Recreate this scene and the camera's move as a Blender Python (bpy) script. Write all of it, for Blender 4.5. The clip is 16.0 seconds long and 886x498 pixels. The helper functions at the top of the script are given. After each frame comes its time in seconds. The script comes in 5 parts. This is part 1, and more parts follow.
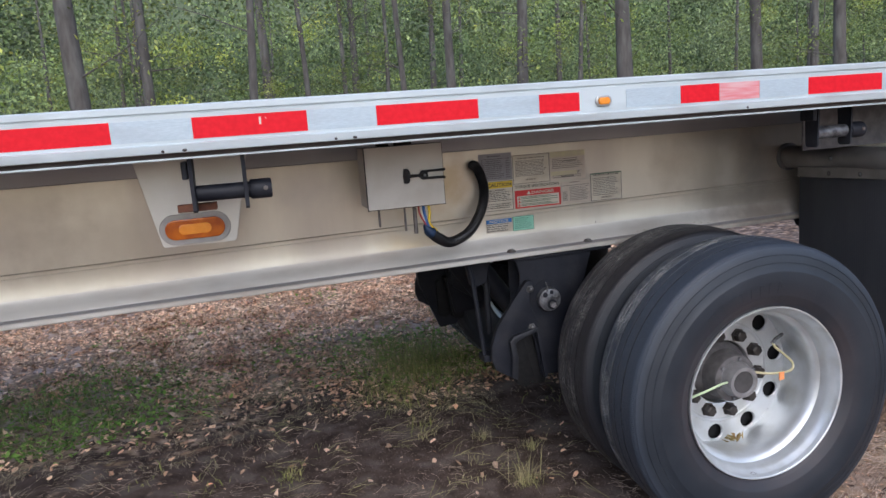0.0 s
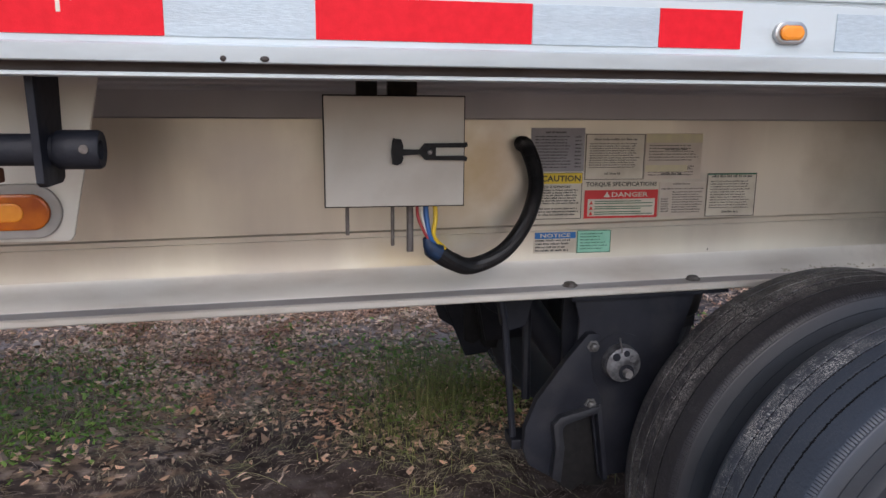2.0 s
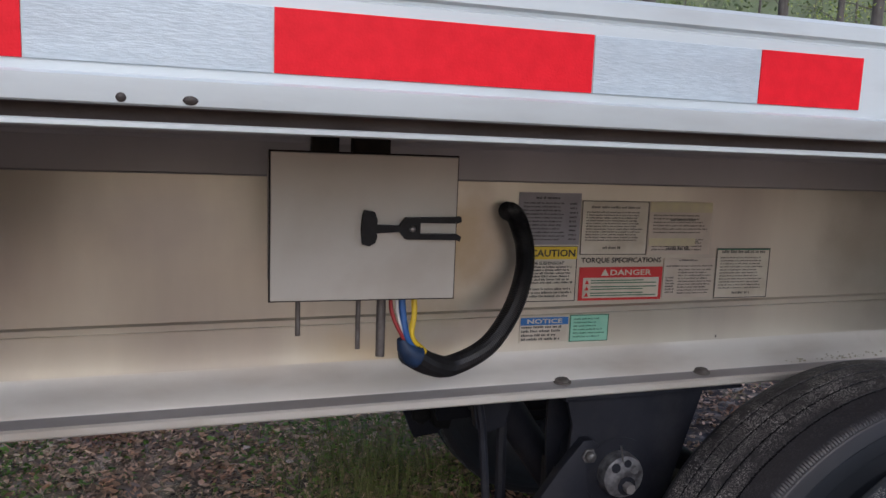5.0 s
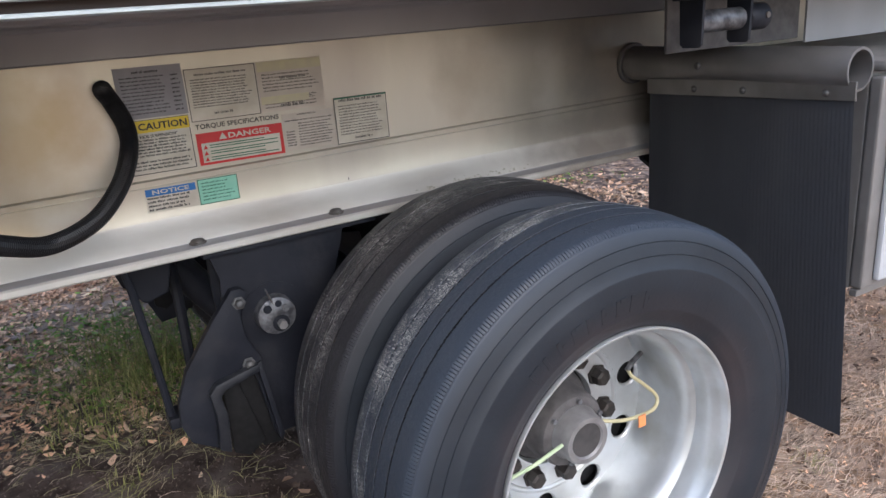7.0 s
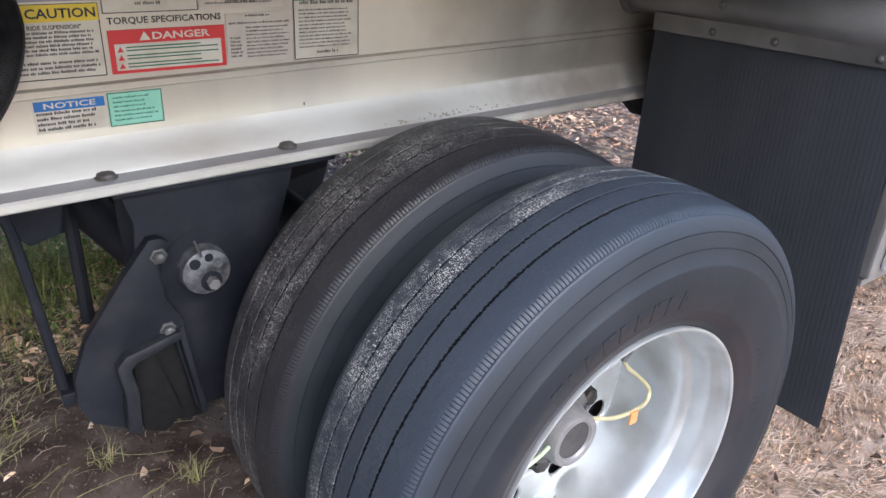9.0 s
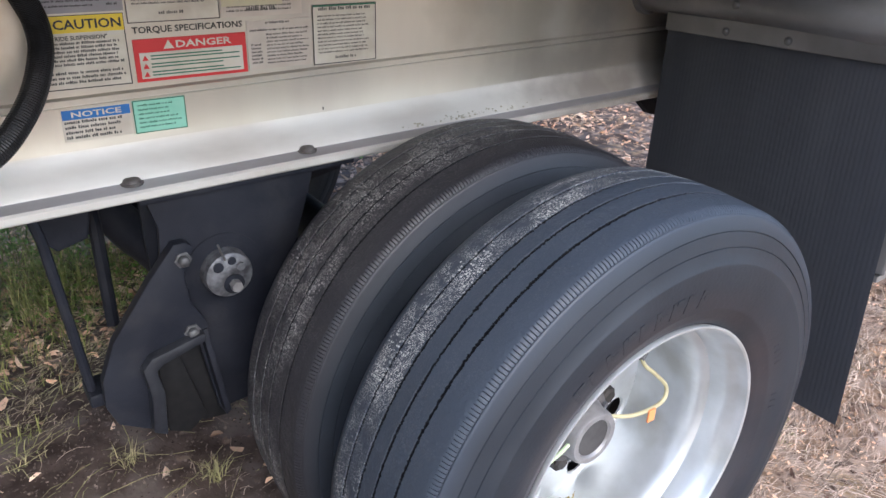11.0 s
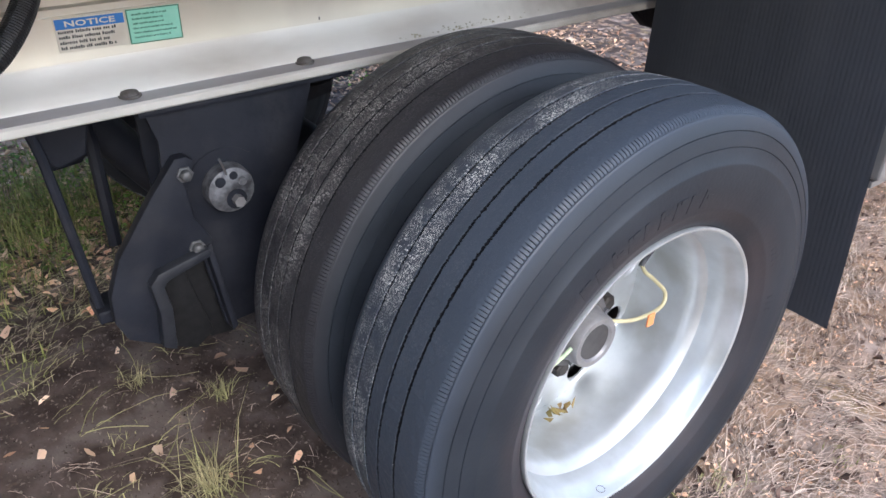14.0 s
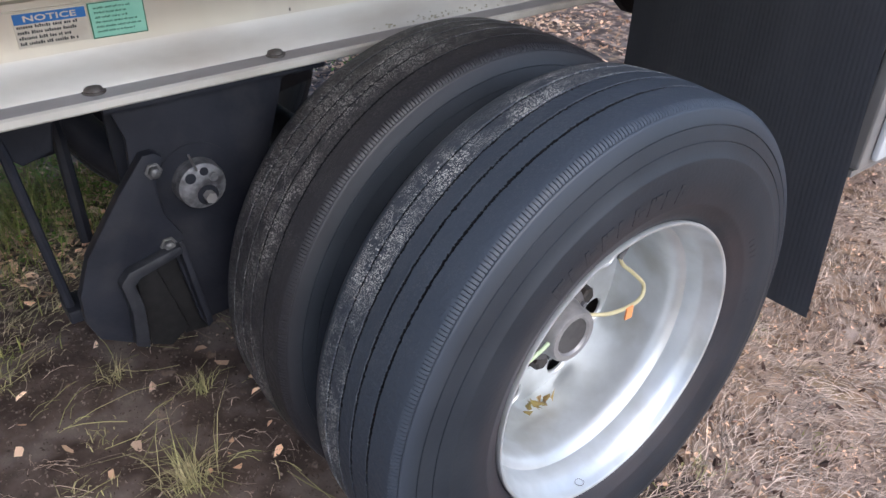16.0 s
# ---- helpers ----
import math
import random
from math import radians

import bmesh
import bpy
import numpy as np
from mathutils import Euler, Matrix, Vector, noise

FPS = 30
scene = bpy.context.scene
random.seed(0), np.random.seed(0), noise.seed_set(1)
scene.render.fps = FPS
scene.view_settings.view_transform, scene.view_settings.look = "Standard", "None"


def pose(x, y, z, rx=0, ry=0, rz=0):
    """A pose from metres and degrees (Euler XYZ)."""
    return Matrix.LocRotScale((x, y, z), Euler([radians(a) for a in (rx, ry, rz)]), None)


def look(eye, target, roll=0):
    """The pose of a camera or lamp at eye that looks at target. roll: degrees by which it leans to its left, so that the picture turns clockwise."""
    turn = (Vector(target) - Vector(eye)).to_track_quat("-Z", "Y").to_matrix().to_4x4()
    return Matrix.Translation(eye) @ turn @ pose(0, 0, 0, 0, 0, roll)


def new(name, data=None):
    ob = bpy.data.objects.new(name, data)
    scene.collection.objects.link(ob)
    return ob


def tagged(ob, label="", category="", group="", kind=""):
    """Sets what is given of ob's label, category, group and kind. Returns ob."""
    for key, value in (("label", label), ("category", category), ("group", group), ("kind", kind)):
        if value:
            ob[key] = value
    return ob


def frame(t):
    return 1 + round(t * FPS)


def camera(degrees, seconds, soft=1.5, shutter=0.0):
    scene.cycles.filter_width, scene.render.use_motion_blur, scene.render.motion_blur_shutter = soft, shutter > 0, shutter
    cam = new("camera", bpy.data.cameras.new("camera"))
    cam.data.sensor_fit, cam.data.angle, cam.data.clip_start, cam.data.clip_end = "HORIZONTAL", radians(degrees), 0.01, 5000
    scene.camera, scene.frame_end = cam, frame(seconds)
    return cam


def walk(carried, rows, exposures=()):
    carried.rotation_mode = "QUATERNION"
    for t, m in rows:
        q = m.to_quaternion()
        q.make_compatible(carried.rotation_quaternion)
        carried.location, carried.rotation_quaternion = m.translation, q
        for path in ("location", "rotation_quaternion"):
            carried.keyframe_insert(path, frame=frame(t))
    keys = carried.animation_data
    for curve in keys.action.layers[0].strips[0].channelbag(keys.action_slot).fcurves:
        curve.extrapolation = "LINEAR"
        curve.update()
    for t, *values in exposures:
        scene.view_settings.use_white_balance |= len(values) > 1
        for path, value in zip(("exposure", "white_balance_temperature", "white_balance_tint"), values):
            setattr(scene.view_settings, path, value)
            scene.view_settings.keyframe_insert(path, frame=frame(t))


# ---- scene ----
cam = camera(62.45, 16.0)
PATH = [
    (0, (0.0451, -1.9051, 1.4540), (0.5524, -0.0005, 1.1146), -4.19),
    (0.5, (0.1296, -1.6918, 1.4365), (0.5554, 0.2299, 1.0819), -2.99),
    (1, (0.3576, -1.4941, 1.4441), (0.6250, 0.4580, 1.1011), -2.44),
    (1.5, (0.4348, -1.2790, 1.4324), (0.7192, 0.6699, 1.0849), -1.31),
    (2, (0.3871, -0.9549, 1.3855), (0.7425, 0.9730, 0.9894), 0.50),
    (2.5, (0.4319, -0.8001, 1.3631), (0.7473, 1.1272, 0.9317), 0.26),
    (3, (0.5568, -0.6808, 1.4100), (0.8093, 1.2570, 0.9844), 0.78),
    (3.2, (0.5716, -0.6450, 1.4217), (0.8257, 1.2966, 1.0148), 1.05),
    (5.3, (0.3564, -0.6093, 1.4050), (0.9524, 1.2810, 1.1378), 1.48),
    (5.5, (0.3846, -0.6341, 1.4074), (1.0025, 1.2494, 1.1411), 0.84),
    (6, (0.5423, -0.7959, 1.4131), (1.2117, 1.0600, 1.0852), -1.44),
    (6.5, (0.6803, -0.9086, 1.3643), (1.4201, 0.8941, 0.9139), -4.87),
    (7, (0.7430, -0.9156, 1.3854), (1.6445, 0.7611, 0.7723), -4.40),
    (7.5, (0.7410, -0.7693, 1.3805), (1.7939, 0.7614, 0.6400), -0.89),
    (8, (0.7148, -0.5431, 1.3914), (1.8188, 0.8692, 0.5045), 3.75),
    (8.5, (0.7084, -0.5293, 1.4057), (1.8174, 0.8765, 0.5146), 4.39),
    (9, (0.7655, -0.5522, 1.3955), (1.8570, 0.8798, 0.5249), 3.15),
    (9.5, (0.7813, -0.5509, 1.3872), (1.8319, 0.9081, 0.5111), 1.98),
    (12, (0.7201, -0.5592, 1.4221), (1.8058, 0.8765, 0.5501), 2.33),
    (12.5, (0.7217, -0.5734, 1.4235), (1.8006, 0.8718, 0.5592), 1.79),
    (13, (0.7082, -0.5738, 1.4136), (1.8055, 0.8498, 0.5364), 2.31),
    (13.5, (0.6952, -0.5579, 1.3769), (1.7834, 0.8262, 0.4283), 2.27),
    (14, (0.7025, -0.5600, 1.3685), (1.7557, 0.7942, 0.3404), 1.73),
    (14.5, (0.7285, -0.5656, 1.3768), (1.7308, 0.7693, 0.2752), 0.82),
    (15, (0.7153, -0.5610, 1.3719), (1.7262, 0.7539, 0.2543), 0.60),
    (15.5, (0.7243, -0.5589, 1.3826), (1.7569, 0.7565, 0.2857), 0.92),
    (16, (0.7414, -0.5548, 1.3828), (1.7989, 0.7618, 0.3112), 1.70),
]
EXPOSURES = [(0.0, 0.48, 5805, 11), (1.0, 0.48, 5955, 12), (3.0, 0.48, 6055, 14), (5.5, 0.18, 5970, 14), (6.5, 0.28, 5920, 12), (7.0, 0.8, 5900, 10), (7.6, 0.88, 5850, 10), (8.2, 1.06, 5800, 9), (9.0, 1.28, 5800, 9), (12.5, 1.28, 5750, 10), (13.5, 1.26, 5750, 9), (14.5, 1.07, 5750, 9), (16.0, 0.91, 5800, 10)]
walk(cam, [(t, look(eye, target, roll)) for t, eye, target, roll in PATH], EXPOSURES)

# ---- light ----
world = bpy.data.worlds.new("overcast_sky")
scene.world = world
world.use_nodes = True
wn = world.node_tree.nodes
sky = wn.new("ShaderNodeTexSky")
sky.sky_type, sky.sun_disc = "NISHITA", False
sky.sun_elevation, sky.sun_rotation = radians(44), radians(190)
sky.air_density, sky.dust_density, sky.ozone_density = 1.0, 3.0, 1.0
wn["Background"].inputs["Strength"].default_value = 0.15
world.node_tree.links.new(sky.outputs[0], wn["Background"].inputs["Color"])
sun = new("sun", bpy.data.lights.new("sun", "SUN"))
sun.data.energy, sun.data.angle, sun.data.color = 0.55, radians(72), (1.0, 0.985, 0.97)
sun.matrix_world = look((-1.2, -7.8, 6.6), (0, 0, 0))

# ---- materials ----
def mat(name, c1, c2=None, rough=0.6, metal=0.0, scale=20.0, bump=0.0, bump_scale=200.0, c3=None, scale3=3.0, rough2=None, stretch=None,
        per_island=0.0, per_object=0.0, spec=0.5, amount3=0.5):
    m = bpy.data.materials.new(name)
    m.use_nodes = True
    t, n = m.node_tree.links, m.node_tree.nodes
    b = n["Principled BSDF"]
    b.inputs["Roughness"].default_value, b.inputs["Metallic"].default_value = rough, metal
    b.inputs["Specular IOR Level"].default_value = spec
    co = n.new("ShaderNodeTexCoord")
    src = co.outputs["Object"]
    if stretch:
        mp = n.new("ShaderNodeMapping")
        mp.inputs["Scale"].default_value = stretch
        t.new(src, mp.inputs[0])
        src = mp.outputs[0]

    def noise_tex(sc, detail=5.0):
        x = n.new("ShaderNodeTexNoise")
        x.inputs["Scale"].default_value, x.inputs["Detail"].default_value = sc, detail
        t.new(src, x.inputs["Vector"])
        return x.outputs["Fac"]

    def mix(a, bb, f):
        x = n.new("ShaderNodeMix")
        x.data_type = "RGBA"
        for i, v in ((6, a), (7, bb)):
            if isinstance(v, tuple):
                x.inputs[i].default_value = (*v, 1)
            else:
                t.new(v, x.inputs[i])
        t.new(f, x.inputs[0])
        return x.outputs[2]

    def ramp(f, lo, hi, top=1.0):
        x = n.new("ShaderNodeMapRange")
        for i, v in ((1, lo), (2, hi), (4, top)):
            x.inputs[i].default_value = v
        t.new(f, x.inputs[0])
        return x.outputs[0]

    col = c1
    if c2:
        col = mix(c1, c2, ramp(noise_tex(scale), 0.35, 0.65))
    if c3:
        col = mix(col, c3, ramp(noise_tex(scale3, 6), 0.5, 0.68, amount3))
    if per_island or per_object:
        g = n.new("ShaderNodeNewGeometry" if per_island else "ShaderNodeObjectInfo")
        hsv = n.new("ShaderNodeHueSaturation")
        v = per_island or per_object
        t.new(ramp_full(n, t, g.outputs["Random Per Island" if per_island else "Random"], 1 - v, 1 + v), hsv.inputs["Value"])
        t.new(col, hsv.inputs["Color"]) if not isinstance(col, tuple) else setattr(hsv.inputs["Color"], "default_value", (*col, 1))
        col = hsv.outputs[0]
    if isinstance(col, tuple):
        b.inputs["Base Color"].default_value = (*col, 1)
    else:
        t.new(col, b.inputs["Base Color"])
    if rough2 is not None:
        t.new(ramp_full(n, t, noise_tex(scale * 0.7), rough, rough2), b.inputs["Roughness"])
    if bump:
        bp = n.new("ShaderNodeBump")
        bp.inputs["Strength"].default_value, bp.inputs["Distance"].default_value = bump, 0.004
        t.new(noise_tex(bump_scale, 6), bp.inputs["Height"])
        t.new(bp.outputs[0], b.inputs["Normal"])
    return m


def ramp_full(n, t, f, lo, hi):
    x = n.new("ShaderNodeMapRange")
    x.inputs[3].default_value, x.inputs[4].default_value = lo, hi
    t.new(f, x.inputs[0])
    return x.outputs[0]


# upright mottling puts soft reflections of the surroundings into the colour, with stains
ALU = mat("brushed_aluminium", (0.68, 0.635, 0.535), (0.55, 0.51, 0.425), 0.24, 0.6, 3.4, 0.06, 60, (0.42, 0.37, 0.33), 2.6, 0.42, (1, 1, 0.22), amount3=0.8)
# bright fillet and flange edge: cleaner finish and sky highlight in one colour
ALU_BAND = mat("lit_flange_fillet", (0.76, 0.73, 0.665), (0.66, 0.63, 0.57), 0.45, 0.3, 5, 0.05, 90, (0.42, 0.36, 0.29), 6, 0.55, (0.35, 1, 1), amount3=0.6)
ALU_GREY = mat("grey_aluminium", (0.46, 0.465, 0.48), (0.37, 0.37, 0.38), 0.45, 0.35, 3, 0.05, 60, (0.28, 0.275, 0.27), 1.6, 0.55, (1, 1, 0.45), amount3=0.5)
FLANGE = mat("grey_flange", (0.50, 0.49, 0.50), (0.40, 0.385, 0.39), 0.4, 0.4, 9, 0.06, 80, (0.30, 0.27, 0.25), 5, 0.5, (0.4, 1, 1), amount3=0.5)
RAIL = mat("painted_rail", (0.57, 0.635, 0.655), (0.50, 0.56, 0.575), 0.42, 0.2, 6, 0.05, 120, (0.31, 0.32, 0.32), 9, 0.6, (0.35, 1, 1.5), amount3=0.5)
RAIL_SLOT = mat("slot_dark_brown", (0.10, 0.082, 0.077), (0.14, 0.115, 0.108), 0.8, 0, 14, 0.2, 90, spec=0.2)
ALU_DULL = mat("dull_aluminium", (0.33, 0.32, 0.31), (0.26, 0.25, 0.245), 0.5, 0.5, 8, 0.08, 90, (0.19, 0.18, 0.165), 4)
POLISHED = mat("polished_wheel_aluminium", (0.70, 0.725, 0.74), (0.58, 0.60, 0.605), 0.33, 0.62, 11, 0.14, 40, (0.46, 0.46, 0.42), 8, 0.5, amount3=0.6)
BOX_PAINT = mat("cream_box_paint", (0.55, 0.525, 0.47), (0.49, 0.465, 0.41), 0.5, 0.1, 7, 0.05, 150, (0.42, 0.38, 0.32), 9)
PLATE_PAINT = mat("pale_plate_paint", (0.66, 0.65, 0.60), (0.58, 0.56, 0.50), 0.45, 0.35, 5, 0.03, 120)
WHITE = mat("white_door_paint", (0.56, 0.58, 0.60), (0.50, 0.52, 0.55), 0.4, 0.0, 3, 0.02, 60)
RED_TAPE = mat("red_reflective_tape", (0.66, 0.006, 0.016), (0.74, 0.010, 0.022), 0.5, 0, 60, 0.1, 500, spec=0.2)
PINK_TAPE = mat("faded_red_tape", (0.66, 0.16, 0.18), (0.70, 0.42, 0.43), 0.4, 0, 30, 0.1, 400, stretch=(0.3, 1, 3))
WHITE_TAPE = mat("white_reflective_tape", (0.49, 0.575, 0.625), (0.42, 0.50, 0.55), 0.35, 0.1, 230, 0.2, 400, (0.38, 0.43, 0.47), 12, stretch=(0.3, 1, 1.6), amount3=0.5)
BLACK_STEEL = mat("black_painted_steel", (0.0085, 0.010, 0.016), (0.017, 0.019, 0.027), 0.42, 0.0, 9, 0.35, 60, (0.036, 0.036, 0.040), 13, 0.7, amount3=0.4, spec=0.32)
LIGHTER_EDGE = mat("lighter_black_edge", (0.017, 0.019, 0.025), (0.030, 0.032, 0.038), 0.45, 0.1, 30, 0.2, 90)
GRIME = mat("dried_grime", (0.46, 0.42, 0.32), (0.36, 0.33, 0.24), 0.9, 0, 40)
RUST = mat("rusty_steel", (0.12, 0.05, 0.03), (0.20, 0.08, 0.04), 0.8, 0.1, 40, 0.3, 150)
BOLT = mat("weathered_bolt", (0.19, 0.175, 0.165), (0.115, 0.10, 0.09), 0.55, 0.5, 60, 0.3, 200)
STEEL = mat("grey_cast_steel", (0.24, 0.245, 0.26), (0.07, 0.07, 0.078), 0.42, 0.5, 45, 0.5, 110, (0.045, 0.04, 0.038), 20)
DULL_BOLT = mat("dull_zinc_bolt", (0.09, 0.09, 0.092), (0.17, 0.168, 0.168), 0.5, 0.5, 70, 0.3, 200)
TUBE = mat("weathered_tube_aluminium", (0.26, 0.253, 0.252), (0.19, 0.185, 0.184), 0.36, 0.6, 6, 0.1, 80, (0.10, 0.095, 0.09), 5, 0.5)
DARK_HUB = mat("dusty_hub", (0.15, 0.14, 0.14), (0.09, 0.085, 0.085), 0.65, 0.3, 30, 0.2, 100)
HUB_RING = mat("grey_hub_ring", (0.36, 0.35, 0.35), (0.27, 0.26, 0.26), 0.45, 0.5, 30, 0.1, 100)
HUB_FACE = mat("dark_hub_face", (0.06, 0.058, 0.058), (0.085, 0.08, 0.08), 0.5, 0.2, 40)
NUT = mat("dark_nut", (0.035, 0.032, 0.030), (0.06, 0.05, 0.045), 0.55, 0.4, 50, 0.2, 120)
HOSE = mat("corrugated_black_plastic", (0.012, 0.012, 0.013), (0.02, 0.02, 0.022), 0.42, 0, 60, 0.1, 300)
# black rubber; also put in for shade in recesses, gaps and holes
RUBBER_SHADE_BLACK = mat("black_rubber_and_shade", (0.008, 0.008, 0.009), (0.014, 0.014, 0.015), 0.6, 0, 60, 0.1, 300, spec=0.3)
FLAP = mat("ribbed_flap_rubber", (0.104, 0.109, 0.124), (0.120, 0.125, 0.141), 0.5, 0, 10, 0.1, 200, (0.14, 0.142, 0.155), 9, 0.64, (1, 1, 0.3), amount3=0.4, spec=0.4)
AMBER = mat("amber_lens", (0.60, 0.15, 0.006), (0.38, 0.07, 0.004), 0.2, 0, 22, 0.0, 100)
AMBER_CORE = mat("amber_reflector", (0.95, 0.38, 0.04), (0.85, 0.28, 0.02), 0.25, 0, 30)
CHROME = mat("chrome_bezel", (0.50, 0.50, 0.50), (0.40, 0.40, 0.40), 0.28, 0.9, 60)
DEAD_LEAF = mat("dead_leaf", (0.26, 0.21, 0.06), (0.20, 0.12, 0.05), 0.7, 0, 60, per_island=0.4)
GROMMET = mat("grey_grommet", (0.40, 0.38, 0.35), (0.33, 0.31, 0.28), 0.6, 0, 30)
YELLOW = mat("yellow_wire", (0.75, 0.52, 0.02), None, 0.45)
BLUE = mat("blue_wire", (0.03, 0.12, 0.36), None, 0.45)
NAVY = mat("navy_tape", (0.010, 0.026, 0.065), (0.014, 0.04, 0.10), 0.5, 0, 80)
RED_WIRE = mat("red_wire", (0.35, 0.03, 0.03), None, 0.45)
WHITE_WIRE = mat("white_wire", (0.65, 0.65, 0.62), None, 0.45)
AIR_LINE = mat("pale_yellow_air_line", (0.55, 0.50, 0.30), (0.48, 0.42, 0.25), 0.4, 0, 40)
AIR_LINE_B = mat("pale_green_air_line", (0.55, 0.66, 0.42), None, 0.4)
ORANGE_TAG = mat("orange_tag", (0.85, 0.33, 0.12), None, 0.6)
DECAL_WHITE = mat("decal_white", (0.68, 0.63, 0.53), (0.60, 0.545, 0.44), 0.45, 0, 25, 0, 100, (0.44, 0.37, 0.29), 18, amount3=0.4)
DECAL_TAN = mat("decal_aged", (0.61, 0.54, 0.46), (0.55, 0.475, 0.40), 0.5, 0, 25)
DECAL_GREY = mat("decal_grey", (0.24, 0.23, 0.25), (0.28, 0.27, 0.29), 0.45, 0.2, 25)
DECAL_LINE = mat("decal_print_black", (0.03, 0.03, 0.03), None, 0.5)
DECAL_SOFT = mat("decal_print_faded", (0.06, 0.055, 0.05), (0.12, 0.105, 0.095), 0.5, 0, 60)
DECAL_RED = mat("decal_red", (0.62, 0.03, 0.03), None, 0.45)
DECAL_YELLOW = mat("decal_yellow", (0.75, 0.55, 0.03), None, 0.45)
DECAL_OLIVE = mat("decal_faded_yellow", (0.64, 0.59, 0.36), (0.58, 0.52, 0.36), 0.5, 0, 30)
DECAL_BLUE = mat("decal_blue", (0.03, 0.16, 0.45), None, 0.45)
DECAL_GREEN = mat("decal_mint_green", (0.28, 0.62, 0.46), (0.33, 0.66, 0.50), 0.45, 0, 40)
DECAL_DKGREEN = mat("decal_dark_green", (0.04, 0.16, 0.09), None, 0.45)
WOOD_DECK = mat("deck_boards", (0.10, 0.08, 0.06), (0.14, 0.11, 0.09), 0.8, 0, 10, 0.2, 80)
BARK = mat("tree_bark", (0.075, 0.068, 0.060), (0.12, 0.11, 0.10), 0.9, 0, 14, 0.6, 20, (0.20, 0.20, 0.18), 5, stretch=(1, 1, 0.25))
LEAF = mat("green_leaves", (0.085, 0.145, 0.035), (0.30, 0.37, 0.10), 0.5, 0, 0.75, 0, 50, (0.50, 0.47, 0.14), 0.8, per_island=0.35, amount3=0.7)
# far leaves: pale, greyed colours put distance haze into the material
LEAF_FAR = mat("haze_paled_leaves", (0.12, 0.185, 0.075), (0.29, 0.37, 0.15), 0.7, 0, 0.22, 0, 50, (0.42, 0.46, 0.30), 0.35, per_island=0.35, amount3=0.45)
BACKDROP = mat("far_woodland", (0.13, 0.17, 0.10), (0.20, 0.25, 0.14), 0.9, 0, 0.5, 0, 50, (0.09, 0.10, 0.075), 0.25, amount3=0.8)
GRASS = mat("grass_blades", (0.20, 0.225, 0.06), (0.33, 0.325, 0.11), 0.6, 0, 3, 0, 50, (0.46, 0.38, 0.19), 5, per_island=0.45, spec=0.2)
DRY_GRASS = mat("dry_grass", (0.42, 0.36, 0.20), (0.34, 0.33, 0.13), 0.7, 0, 9, per_island=0.45)
LITTER = mat("fallen_leaves", (0.62, 0.375, 0.235), (0.80, 0.59, 0.41), 0.75, 0, 3.5, 0, 50, (0.38, 0.185, 0.11), 2.3, per_island=0.62, amount3=0.85, spec=0.15)
NEEDLES = mat("dry_pine_needles", (0.42, 0.315, 0.245), (0.56, 0.445, 0.36), 0.75, 0, 4, 0, 50, (0.24, 0.155, 0.12), 3, per_island=0.65, spec=0.15)
COVER = mat("ground_cover_leaves", (0.15, 0.27, 0.05), (0.30, 0.42, 0.11), 0.6, 0, 4, 0, 50, per_island=0.5, spec=0.15)
BROAD = mat("pale_broad_leaves", (0.60, 0.42, 0.30), (0.72, 0.56, 0.43), 0.7, 0, 3.5, 0, 50, (0.38, 0.20, 0.12), 3, per_island=0.5, amount3=0.7, spec=0.15)
SOIL = mat("forest_soil", (0.060, 0.043, 0.036), (0.135, 0.103, 0.088), 0.95, 0, 9, 1.0, 48, (0.23, 0.19, 0.168), 5.5, amount3=0.75, spec=0.06)


THATCH = mat("dull_dry_grass", (0.36, 0.29, 0.19), (0.52, 0.44, 0.30), 0.8, 0, 6, 0, 50, (0.22, 0.24, 0.09), 3, per_island=0.55, spec=0.1)
BARK_BIT = mat("dark_leaf_bit", (0.085, 0.055, 0.045), (0.17, 0.11, 0.085), 0.85, 0, 30, per_island=0.5, spec=0.15)
CRUMB = mat("soil_crumb", (0.085, 0.062, 0.052), (0.19, 0.15, 0.125), 0.95, 0, 15, per_island=0.45, spec=0.1)


